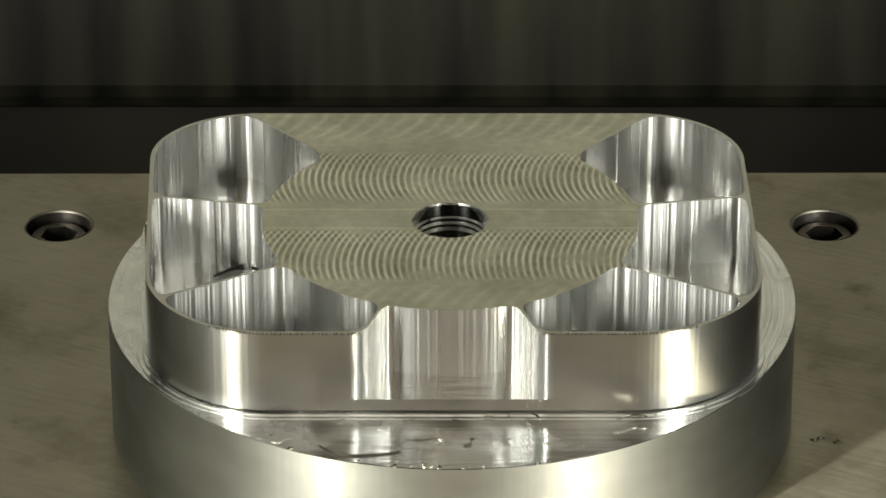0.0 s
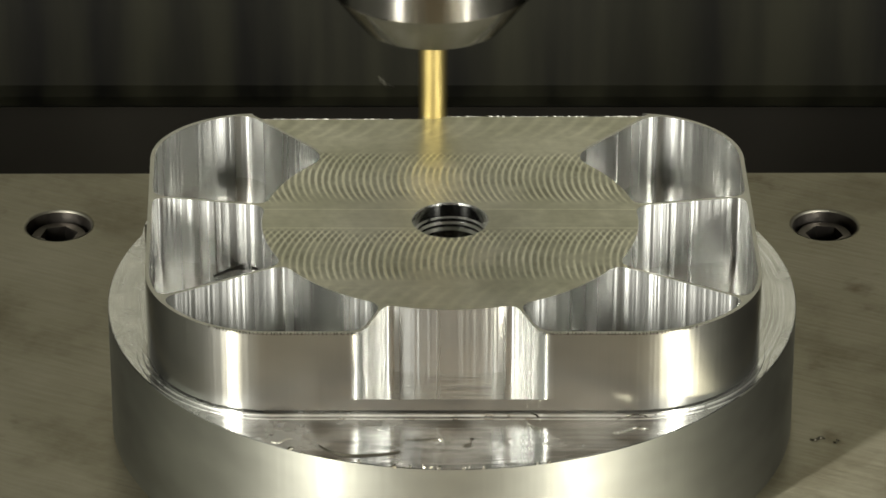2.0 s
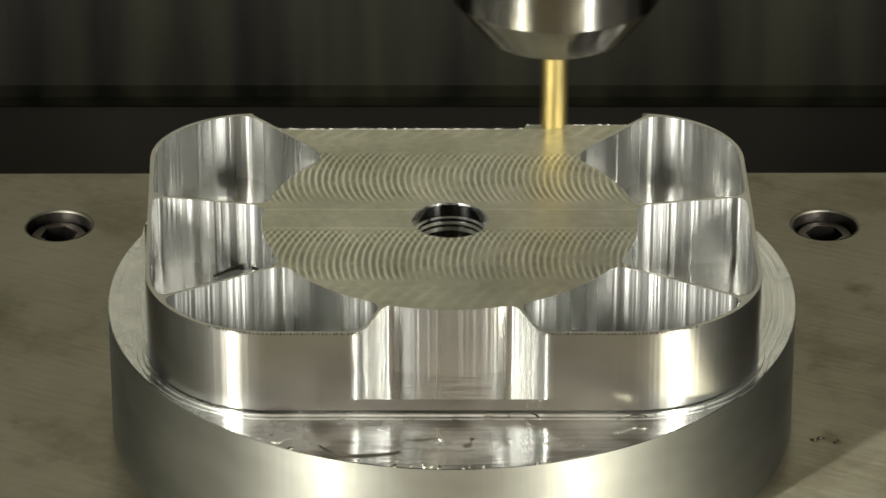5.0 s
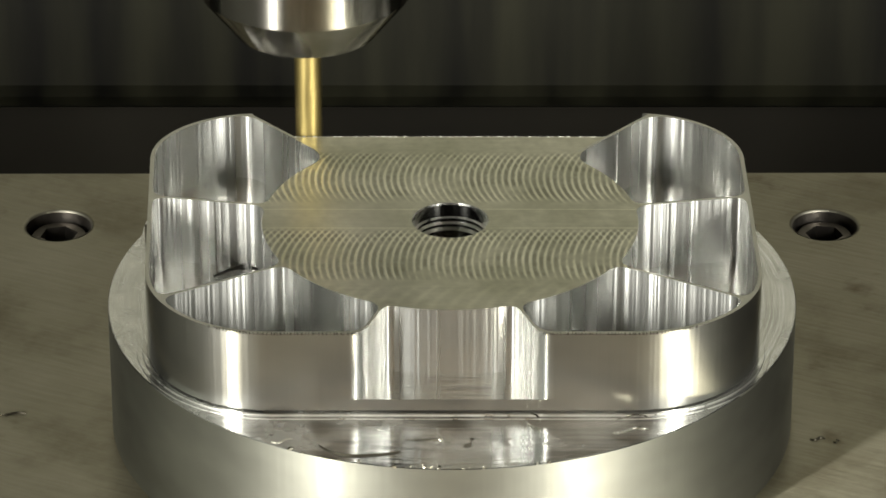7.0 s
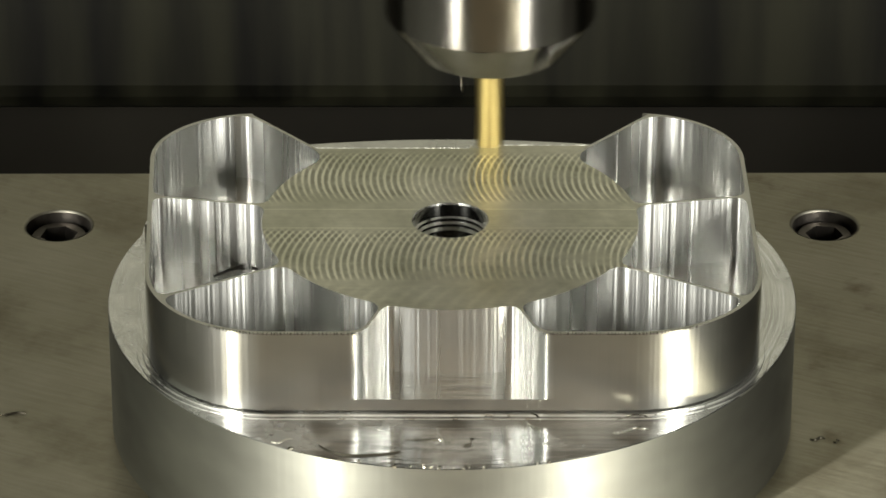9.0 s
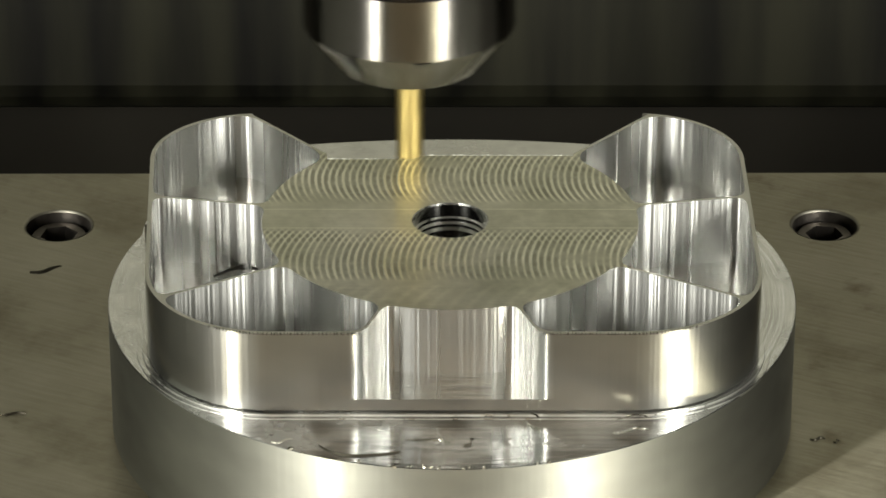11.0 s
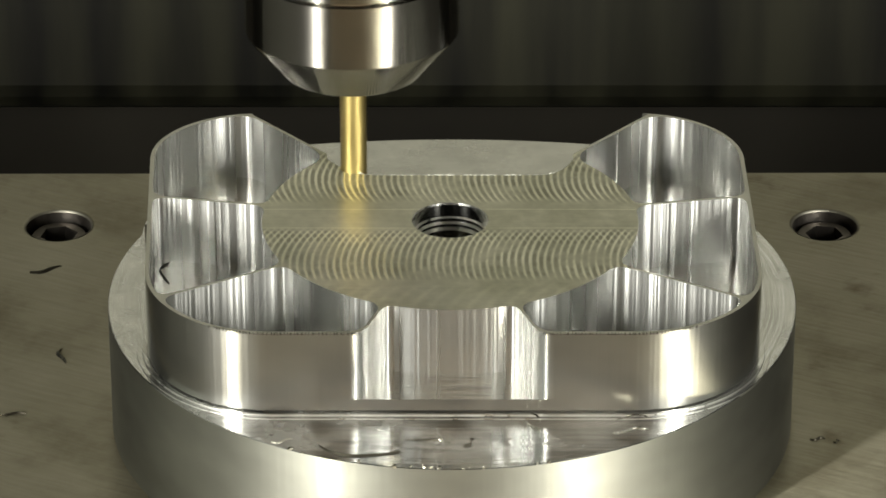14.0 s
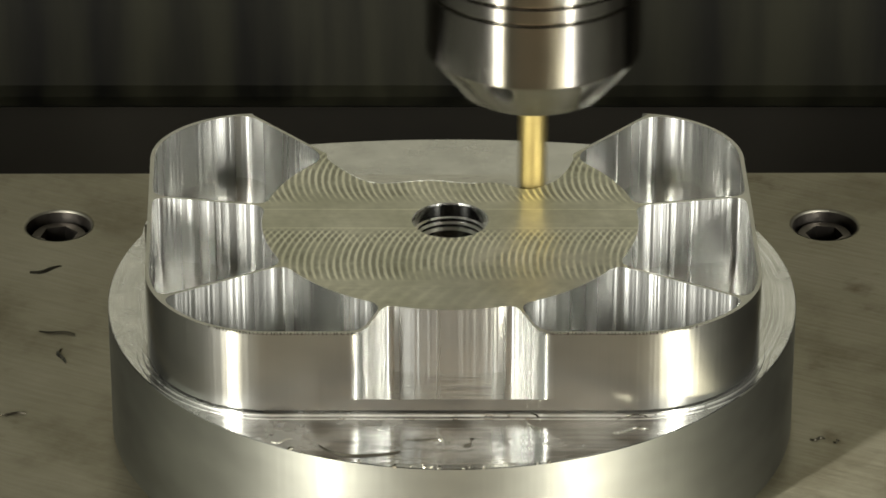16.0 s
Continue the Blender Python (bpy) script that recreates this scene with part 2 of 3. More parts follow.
    r.inputs["From Min"].default_value, r.inputs["From Max"].default_value = -1.0, 1.0
    r.inputs["To Min"].default_value, r.inputs["To Max"].default_value = 0.50, 0.37
    ln.new(h, r.inputs[0])
    b.inputs["Anisotropic"].default_value = 0.6
    along = ns.new("ShaderNodeCombineXYZ")
    along.inputs[1].default_value = 1.0
    ln.new(along.outputs[0], b.inputs["Tangent"])
    ln.new(r.outputs[0], b.inputs["Roughness"])
    bp = node(ns, "ShaderNodeBump", Strength=0.22, Distance=0.00010)
    ln.new(h, bp.inputs["Height"])
    ln.new(bp.outputs[0], b.inputs["Normal"])
    return m


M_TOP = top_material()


def plate_material():
    """Old ground steel plate: brushed, with brown stains and dark specks."""
    m, ns, ln, b = material("stained_ground_steel")
    b.inputs["Metallic"].default_value = 0.92
    # brushed along one direction, so that it throws light back across the brushing
    b.inputs["Anisotropic"].default_value = 0.9
    across = ns.new("ShaderNodeCombineXYZ")
    across.inputs[0].default_value, across.inputs[1].default_value = 0.53, 0.848
    ln.new(across.outputs[0], b.inputs["Tangent"])
    v = scaled(ns, ln, (1 / 60, 1 / 800, 1))
    v.node.vector_type = "TEXTURE"
    v.node.inputs["Rotation"].default_value = (0, 0, radians(-26))
    n1 = node(ns, "ShaderNodeTexNoise", Scale=1.0, Detail=5.0)
    ln.new(v, n1.inputs["Vector"])
    tc = ns.new("ShaderNodeTexCoord")
    n2 = node(ns, "ShaderNodeTexNoise", Scale=22.0, Detail=8.0, Roughness=0.65)
    ln.new(tc.outputs["Object"], n2.inputs["Vector"])
    n3 = node(ns, "ShaderNodeTexNoise", Scale=55.0, Detail=4.0)
    ln.new(tc.outputs["Object"], n3.inputs["Vector"])
    base = ramp(ns, ln, n2.outputs[0], [(0.3, (0.215, 0.190, 0.132)), (0.5, (0.400, 0.376, 0.292)), (0.75, (0.485, 0.46, 0.375))])
    spots = ramp(ns, ln, n3.outputs[0], [(0.26, (0.35, 0.29, 0.22)), (0.37, (1, 1, 1))])
    mix = node(ns, "ShaderNodeMix", data_type="RGBA", blend_type="MULTIPLY")
    mix.inputs[0].default_value = 0.8
    ln.new(base, mix.inputs[6])
    ln.new(spots, mix.inputs[7])
    brush = node(ns, "ShaderNodeMix", data_type="RGBA", blend_type="MULTIPLY")
    brush.inputs[0].default_value = 1.0
    ln.new(mix.outputs[2], brush.inputs[6])
    ln.new(ramp(ns, ln, n1.outputs[0], [(0.3, (0.91, 0.905, 0.89)), (0.7, (1.08, 1.08, 1.07))]), brush.inputs[7])
    ln.new(brush.outputs[2], b.inputs["Base Color"])
    r = node(ns, "ShaderNodeMapRange")
    r.inputs["To Min"].default_value, r.inputs["To Max"].default_value = 0.31, 0.45
    ln.new(n1.outputs[0], r.inputs[0])
    ln.new(r.outputs[0], b.inputs["Roughness"])
    bp = node(ns, "ShaderNodeBump", Strength=1.0, Distance=0.00025)
    ln.new(n1.outputs[0], bp.inputs["Height"])
    ln.new(bp.outputs[0], b.inputs["Normal"])
    return m


M_PLATE = plate_material()


def paint(name, colour, rough, streak=(3, 3, 3), vary=0.25, shine=0.5):
    m, ns, ln, b = material(name)
    v = scaled(ns, ln, streak)
    n1 = node(ns, "ShaderNodeTexNoise", Scale=1.0, Detail=6.0)
    ln.new(v, n1.inputs["Vector"])
    ln.new(ramp(ns, ln, n1.outputs[0], [(0.3, tuple(c * (1 - vary) for c in colour)), (0.7, tuple(c * (1 + vary) for c in colour))]), b.inputs["Base Color"])
    b.inputs["Roughness"].default_value = rough
    b.inputs["Specular IOR Level"].default_value = shine
    bp = node(ns, "ShaderNodeBump", Strength=0.2, Distance=0.001)
    ln.new(n1.outputs[0], bp.inputs["Height"])
    ln.new(bp.outputs[0], b.inputs["Normal"])
    return m


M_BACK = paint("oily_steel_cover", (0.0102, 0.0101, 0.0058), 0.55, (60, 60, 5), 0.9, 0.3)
M_TABLE = paint("oily_table", (0.03, 0.029, 0.025), 0.4, (20, 20, 20), 0.4)
M_DARK = paint("dark_tray_and_unlit_wall", (0.0140, 0.0125, 0.0090), 0.6, (9, 9, 9), 0.4, 0.3)
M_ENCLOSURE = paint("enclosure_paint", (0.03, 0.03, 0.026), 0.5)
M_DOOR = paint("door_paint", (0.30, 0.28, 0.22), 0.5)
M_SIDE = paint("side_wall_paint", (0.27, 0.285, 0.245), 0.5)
M_REFLECTOR = paint("reflector_panel_paint", (0.178, 0.174, 0.140), 0.5)
M_REFLECTED_STRIP = paint("reflected_strip_paint", (0.75, 0.75, 0.70), 0.4)
M_FRAME = paint("lamp_housing_paint", (0.05, 0.05, 0.05), 0.4)


def glow(name, colour, strength):
    m, ns, ln, b = material(name)
    b.inputs["Emission Color"].default_value = (*colour, 1)
    b.inputs["Emission Strength"].default_value = strength
    return m


# glow of a panel added behind the camera to warm the reflections
M_WARM_GLOW = glow("warm_panel_glow", (1.0, 0.71, 0.39), 0.50)


# ---- building helpers ----
def part(name, bm, mat, parent=None, label=""):
    """Links a bmesh as one mesh object under a thing or a part."""
    me = bpy.data.meshes.new(name)
    bm.to_mesh(me)
    bm.free()
    for m in mat if isinstance(mat, (list, tuple)) else (mat,):
        me.materials.append(m)
    ob = new(name, me)
    ob.parent = parent
    if label:
        ob["label"] = label
    return ob


def smooth(ob, degrees=35):
    ob.data.shade_smooth()
    ob.data.set_sharp_from_angle(angle=radians(degrees))
    return ob


def box_bm(x0, x1, y0, y1, z0, z1, bevel=0.0):
    bm = bmesh.new()
    bmesh.ops.create_cube(bm, size=1)
    for v in bm.verts:
        v.co = ((x0 + x1) / 2 + v.co.x * (x1 - x0), (y0 + y1) / 2 + v.co.y * (y1 - y0), (z0 + z1) / 2 + v.co.z * (z1 - z0))
    if bevel:
        bmesh.ops.bevel(bm, geom=bm.edges[:], offset=bevel, segments=2, affect="EDGES")
    return bm


def lathe_bm(profile, steps=96, cap=True):
    """Turns rows of (radius, z) about the z axis."""
    bm = bmesh.new()
    rings = []
    for r, z in profile:
        if r < 1e-7:
            rings.append([bm.verts.new((0, 0, z))])
        else:
            rings.append([bm.verts.new((r * math.cos(2 * math.pi * i / steps), r * math.sin(2 * math.pi * i / steps), z)) for i in range(steps)])
    for a, b in zip(rings, rings[1:]):
        for i in range(steps):
            j = (i + 1) % steps
            if len(a) == 1 and len(b) > 1:
                bm.faces.new((a[0], b[j], b[i]))
            elif len(b) == 1 and len(a) > 1:
                bm.faces.new((a[i], a[j], b[0]))
            elif len(a) > 1:
                bm.faces.new((a[i], a[j], b[j], b[i]))
    bmesh.ops.recalc_face_normals(bm, faces=bm.faces)
    return bm


def lean(x, y):
    """How far the part's sides stand off true: one leans plainly, the other a little."""
    return (0.039 * (y - 0.004) if x < 0 else 0.009 * y) * min(1.0, abs(x) / HALF_W) ** 3


def beyond(p):
    """How far a point lies outside the part's rounded-rectangle outline."""
    r = BACK_R if p.y > CENTRE_Y else FRONT_R
    qx, qy = abs(p.x + lean(p.x, p.y)) - HALF_W + r, abs(p.y - CENTRE_Y) - HALF_D + r
    return math.hypot(max(qx, 0), max(qy, 0)) + min(max(qx, qy), 0) - r


def slab(name, loops, z0, z1, mats, parent, round_edge=0.0, label=""):
    """A flat solid between two heights from an outline and its holes, with slightly broken edges."""
    cu = bpy.data.curves.new(name, "CURVE")
    cu.dimensions, cu.fill_mode = "2D", "BOTH"
    for loop in loops:
        sp = cu.splines.new("POLY")
        sp.points.add(len(loop) - 1)
        for p, (x, y) in zip(sp.points, loop):
            p.co = (x, y, 0, 1)
        sp.use_cyclic_u = True
    cu.extrude = (z1 - z0) / 2 - round_edge
    cu.bevel_depth, cu.bevel_resolution, cu.offset = round_edge, 1, -round_edge
    tmp = new(name + "_outline", cu)
    me = bpy.data.meshes.new_from_object(tmp.evaluated_get(bpy.context.evaluated_depsgraph_get()))
    bpy.data.objects.remove(tmp)
    bpy.data.curves.remove(cu)
    me.name = name
    me.materials.clear()
    for m in mats:
        me.materials.append(m)
    for v in me.vertices:
        v.co.z += (z0 + z1) / 2
    for p in me.polygons:
        p.material_index = (3 if len(mats) > 3 and p.center.xy.length > HUB_R + 0.0045 else 0) if p.normal.z > 0.9 else 2 if len(mats) > 2 and beyond(p.center) > -0.0003 else 1
    ob = new(name, me)
    ob.parent = parent
    smooth(ob, 32)
    if label:
        ob["label"] = label
    return ob


# ---- plan of the milled part: a rounded rectangle round a hub with nine-fold spokes ----
def outline(inset, n=20):
    """Rounded rectangle, anticlockwise, moved inwards."""
    w, d, rb, rf = HALF_W - inset, HALF_D - inset, BACK_R - inset, FRONT_R - inset
    pts = []
    for cx, cy, a0, r in ((w - rb, d - rb, 0, rb), (-w + rb, d - rb, 90, rb), (-w + rf, -d + rf, 180, rf), (w - rf, -d + rf, 270, rf)):
        for i in range(n + 1):
            a = radians(a0 + 90 * i / n)
            x, y = cx + r * math.cos(a), CENTRE_Y + cy + r * math.sin(a)
            pts.append((x - lean(x, y), y))
    return pts


def ray_outline(angle, off, inset):
    """Where a line parallel to the ray at that angle, shifted sideways by off, leaves the inset outline."""
    dx, dy = math.cos(angle), math.sin(angle)
    px, py = -dy * off, dx * off
    pts = outline(inset, 40)
    for (ax, ay), (bx, by) in zip(pts, pts[1:] + pts[:1]):
        ex, ey = bx - ax, by - ay
        det = dx * -ey - dy * -ex
        if abs(det) < 1e-12:
            continue
        s = ((ax - px) * -ey - (ay - py) * -ex) / det
        t = (dx * (ay - py) - dy * (ax - px)) / det
        if s > 0 and -1e-9 <= t <= 1 + 1e-9:
            return (px + dx * s, py + dy * s)


def trimmed(side, d0, d1):
    """A polyline shortened by d0 at its start and d1 at its end."""
    for left in (d0, d1):
        while len(side) > 2 and math.dist(side[0], side[1]) < left:
            left -= math.dist(side[0], side[1])
            side = side[1:]
        k = min(left / math.dist(side[0], side[1]), 0.45)
        side = [tuple(a + (b - a) * k for a, b in zip(side[0], side[1]))] + side[1:]
        side = side[::-1]
    return side


def filleted(sides, radii):
    """Closes sides, each ending where the next begins, with rounded corners; radii: one for the end of each side."""
    cut = [trimmed(s, radii[i - 1], radii[i]) for i, s in enumerate(sides)]
    out = []
    for i, s in enumerate(cut):
        nxt, corner = cut[(i + 1) % len(cut)], sides[i][-1]
        out += s
        for k in range(1, 9):
            t = k / 9
            out.append(tuple((1 - t) ** 2 * a + 2 * t * (1 - t) * c + t * t * b for a, c, b in zip(s[-1], corner, nxt[0])))
    return out


def hub_arc(a0, a1, n=24, r=HUB_R):
    return [(r * math.cos(a0 + (a1 - a0) * i / n), r * math.sin(a0 + (a1 - a0) * i / n)) for i in range(n + 1)]


RIB = 0.0003   # half the thickness of a rib


def pocket(deg0, deg1, first=0.0036, last=0.0036):
    """A closed pocket between two spokes, the hub and the outer wall."""
    a0, a1 = radians(deg0), radians(deg1)
    p0, p1 = ray_outline(a0, RIB, WALL), ray_outline(a1, -RIB, WALL)
    s = math.asin(RIB / HUB_R)
    inner = hub_arc(a1 - s, a0 + s)
    rim = outline(WALL, 40)
    b0, b1 = math.atan2(p0[1], p0[0]) % (2 * math.pi), math.atan2(p1[1], p1[0]) % (2 * math.pi)
    span = (b1 - b0) % (2 * math.pi)
    mid = sorted(((math.atan2(q[1], q[0]) - b0) % (2 * math.pi), q) for q in rim)
    wall = [p0] + [q for a, q in mid if 0.01 < a < span - 0.01] + [p1]
    return filleted([wall, [p1, inner[0]], inner, [inner[-1], p0]], [0.0036, last, first, 0.0036])


# ---- plan of the cut at the back: the stock that the tool takes away pass by pass ----
PASS_Y = [52.4, 51.0, 49.5, 48.0, 45.9, 43.8, 41.8, 39.4, 37.4, 35.9, 34.1, 32.2, 30.3, 28.4, 26.2, 24.2, 22.2, 20.5, 18.8]


def half_width(y):
    """Half the width between the two ribs that bound the cut, both in millimetres."""
    return 28.1 + max(0.0, y - 33.0) * 0.869


def ease(a, b, v):
    t = min(1.0, max(0.0, (v - a) / (b - a)))
    return t * t * (3 - 2 * t)


def edge(k, s):
    """The edge left by pass k (-1: the raw back edge) at s, from -1 at one rib to 1 at the other: x and y in millimetres."""
    y = 54.1 if k < 0 else PASS_Y[min(k, len(PASS_Y) - 1)]
    if k >= 0:
        y += max(0.0, 30.5 - y) * max(0.0, (abs(s) - 0.58) / 0.42) ** (2.0 if s < 0 else 4.0)
    if k == len(PASS_Y) - 1 or k == len(PASS_Y):
        y -= 0.7 * math.sin(s * 9)
    if k == len(PASS_Y):
        y -= 4.2 * math.exp(-((s - 0.60) / 0.17) ** 2)
    return s * half_width(y), y


COLUMNS = 14
BITE = len(PASS_Y)   # the last, local bite


def workpiece():
    root = new("workpiece")
    tagged(root, "freshly milled bright aluminium disc with a pocketed rounded-rectangle top", "workpiece")
    base = lathe_bm([(0, 0.0), (DISC_R - 0.0012, 0.0), (DISC_R, 0.0012), (DISC_R, LEDGE - 0.00015), (DISC_R - 0.00015, LEDGE), (0, LEDGE)], 160)
    for f in base.faces:
        f.material_index = 0 if f.normal.z > 0.7 else 1
    for v in base.verts:   # the disc's back is nearly flat
        if v.co.y > 0.055 and abs(v.co.x) < 0.047 and v.co.xy.length > 0.07:
            flat = 0.0781 - 1.7 * MM * (v.co.x / 0.027) ** 2
            v.co.y += max(0.0, flat - v.co.y) * ease(0.047, 0.036, abs(v.co.x))
    b = part("base_disc", base, [M_LEDGE, M_BASE], root, "turned aluminium disc with a mirror-bright shoulder")
    b.location = (0.0004, 0.0017, 0)
    smooth(b)
    slab("foot_step", [outline(-0.0024, 24)], LEDGE - 0.0005, LEDGE + 0.00018, [M_LEDGE, M_STEP], root, 0.00008)
    slab("foot_step", [outline(-0.0012, 24)], LEDGE + 0.0001, LEDGE + 0.00050, [M_LEDGE, M_STEP], root, 0.00008)

    # upper outline: runs round the outside, with the front slot and the cut at the back let in
    a0, a1 = radians(250), radians(290)
    s = math.asin(RIB / HUB_R)
    f0, f1 = ray_outline(a0, RIB, 0), ray_outline(a1, -RIB, 0)
    arc = hub_arc(a0 + s, a1 - s)
    rim = outline(0, 30)
    back = [edge(BITE, -1 + 2 * i / 168) for i in range(169)]
    back = [(x * MM, y * MM) for x, y in back]
    rib_l, rib_r = (-half_width(54.1) * MM, 0.0541), (half_width(54.1) * MM, 0.0541)
    right = [q for q in rim if q[0] > 0 and not (q[1] > 0.05409 and q[0] < rib_r[0]) and not (q[1] < -0.05199 and q[0] < f1[0] + 0.003)]
    left = [q for q in rim if q[0] < 0 and not (q[1] > 0.05409 and q[0] > rib_l[0]) and not (q[1] < -0.05199 and q[0] > f0[0] - 0.003)]
    right.sort(key=lambda q: math.atan2(q[1] - CENTRE_Y, q[0]))
    left.sort(key=lambda q: math.atan2(q[1] - CENTRE_Y, q[0]) % (2 * math.pi))
    loop = filleted([[f1] + right + [rib_r], [rib_r, (half_width(33) * MM, 0.033), back[-1]], back[::-1], [back[0], (-half_width(33) * MM, 0.033), rib_l], [rib_l] + left + [f0], [f0, arc[0]], arc, [arc[-1], f1]], [0.0012, 0.001, 0.001, 0.0012, 0.0036, 0.003, 0.003, 0.0036])
    pockets = [pocket(a, b) for a, b in ((170, 210), (210, 250), (290, 330), (330, 370))]
    pockets += [pocket(131, 170, first=0.0062), pocket(10, 49, last=0.0062)]   # blunter corners beside the cut
    bore = [(BORE_R * math.cos(t), BORE_R * math.sin(t)) for t in (2 * math.pi * i / 64 for i in range(64))]
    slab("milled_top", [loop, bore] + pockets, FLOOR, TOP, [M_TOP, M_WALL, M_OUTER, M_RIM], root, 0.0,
         "face-milled top with thin ribs, six deep pockets and an open slot")
    slab("pocket_floor", [outline(0.0), bore], LEDGE + 0.00085, FLOOR + 0.00002, [M_FLOOR, M_OUTER], root)
    slab("undercut", [outline(0.0012), bore], LEDGE + 0.0002, LEDGE + 0.0009, [M_FLOOR, M_OUTER], root)
    for side in (-1, 1):   # near-black strip on each side wall, for the shade in a narrow slit
        x0, x1 = side * (HALF_W - 0.0006), side * (HALF_W + 0.0003)
        part("slit_shade", box_bm(min(x0, x1), max(x0, x1), -0.0024, -0.0016, FLOOR + 0.0003, TOP - 0.0002, 0.0001), M_ALU_SHADED, root, "thin dark vertical strip standing in for a shaded slit")
    burr = bmesh.new()
    random.seed(3)
    for side in (-1, 1):
        for i in range(44):
            x = side * (0.0195 + 0.00075 * i + random.uniform(-0.0002, 0.0002))
            off = max(0.0, abs(x) - HALF_W + FRONT_R)
            y = Y_FRONT + FRONT_R - math.sqrt(FRONT_R ** 2 - off ** 2)
            x -= lean(x, y)
            w, h = random.uniform(0.0001, 0.00025), random.uniform(0.0, 0.0003)
            tip = burr.verts.new((x, y - 0.0002, TOP + h))
            ring = [burr.verts.new((x + dx * w, y + dy, TOP + dz)) for dx, dy, dz in ((-1, 0.0004, 0), (-1, -0.00015, -0.0003), (1, -0.00015, -0.0003), (1, 0.0004, 0))]
            for a, b in zip(ring, ring[1:] + ring[:1]):
                burr.faces.new((a, b, tip))
    tagged(part("burr_edge", burr, M_ALU_SHADED, root, "fine dark burr along the front rim"), kind="stuff")
    r = BORE_R
    steps = [(0.0005, -0.00004), (0.0, 0.0005), (-0.0001, 0.0034), (-0.0006, 0.0036), (-0.0006, 0.0042), (-0.0002, 0.0043), (-0.0002, 0.0047),
             (-0.0009, 0.0049), (-0.0009, 0.0054), (-0.0005, 0.0055), (-0.0005, 0.0059), (-0.0014, 0.0062)]
    bore_bm = lathe_bm([(r + dr, TOP - d) for dr, d in steps] + [(r - 0.0014, LEDGE + 0.004), (0, LEDGE + 0.004)], 64)
    for f in bore_bm.faces:
        f.material_index = 1 if abs(f.normal.z) > 0.45 and f.calc_center_median().xy.length > 0.0064 else 0
    smooth(part("bore", bore_bm, [M_BORE, M_STEP], root, "stepped and grooved central bore"))
    return root


def stock_piece(k, s0, s1, root):
    """One piece of the stock that pass k removes, standing between pocket floor and top."""
    n = 12
    old = [edge(k - 1, s0 + (s1 - s0) * i / n) for i in range(n + 1)]
    cut = [edge(k, s0 + (s1 - s0) * i / n) for i in range(n + 1)]
    bm = bmesh.new()
    ring = [(x * MM, y * MM) for x, y in cut + old[::-1]]
    lo = [bm.verts.new((x, y, FLOOR + 0.00004)) for x, y in ring]
    hi = [bm.verts.new((x, y, TOP)) for x, y in ring]
    m = len(ring)
    for i in range(m):
        bm.faces.new((lo[i], lo[(i + 1) % m], hi[(i + 1) % m], hi[i])).material_index = 1
    for i in range(n):
        bm.faces.new((hi[i], hi[i + 1], hi[m - 2 - i], hi[m - 1 - i]))
        bm.faces.new((lo[i], lo[m - 1 - i], lo[m - 2 - i], lo[i + 1])).material_index = 1
    return part("stock_sliver", bm, [M_TOP, M_WALL], root), (s0 + s1) / 2 * half_width(edge(k, (s0 + s1) / 2)[1])


WORKPIECE = workpiece()
SLIVERS = []
for k in range(len(PASS_Y)):
    for c in range(COLUMNS):
        ob, x = stock_piece(k, -1 + 2 * c / COLUMNS, -1 + 2 * (c + 1) / COLUMNS, WORKPIECE)
        SLIVERS.append((k, x, ob))
for c in range(5):
    ob, x = stock_piece(BITE, -1 + 2 * (c + 9) / COLUMNS, -1 + 2 * (c + 10) / COLUMNS, WORKPIECE)
    SLIVERS.append((BITE, x, ob))


def burr(k, s0, s1, root):
    """A ragged burr along the edge that pass k leaves, one piece long."""
    n = 14
    bm = bmesh.new()
    rows = []
    for i in range(n + 1):
        x, y = edge(k, s0 + (s1 - s0) * i / n)
        h = random.choice((0.02, 0.05, 0.09, 0.13, 0.22)) * MM
        rows.append([bm.verts.new((x * MM, y * MM + dy, TOP + dz)) for dy, dz in ((-0.00030, -0.00012), (-0.00010, h), (0.0, -0.00012))])
    for a, b in zip(rows, rows[1:]):
        for j in range(3):
            bm.faces.new((a[j], b[j], b[(j + 1) % 3], a[(j + 1) % 3]))
    bm.faces.new(rows[0])
    bm.faces.new(rows[-1][::-1])
    bmesh.ops.recalc_face_normals(bm, faces=bm.faces)
    return part("burr", bm, M_BURR, root), (s0 + s1) / 2 * half_width(edge(k, (s0 + s1) / 2)[1])


random.seed(8)
BURRS = []
for k in range(len(PASS_Y)):
    for c in range(COLUMNS):
        ob, x = burr(k, -1 + 2 * c / COLUMNS, -1 + 2 * (c + 1) / COLUMNS, WORKPIECE)
        BURRS.append((k, c, x, ob))


# ---- fixture plate with counterbored screws ----
HOLES = [(-0.0964, 0.0945), (0.0926, 0.0948)]


def circle(cx, cy, r, n=48):
    return [(cx + r * math.cos(2 * math.pi * i / n), cy + r * math.sin(2 * math.pi * i / n)) for i in range(n)]


def fixture_plate():
    root = new("fixture_plate")
    tagged(root, "worn ground steel fixture plate with brown stains", "machine plate")
    rect = [(-0.119, -0.34), (0.117, -0.34), (0.117, 0.1238), (-0.119, 0.1232)]
    slab("plate", [rect] + [circle(x, y, 0.0083) for x, y in HOLES], -0.030, 0.0, [M_PLATE, M_PLATE_EDGE], root, 0.0005)
    return root


fixture_plate()


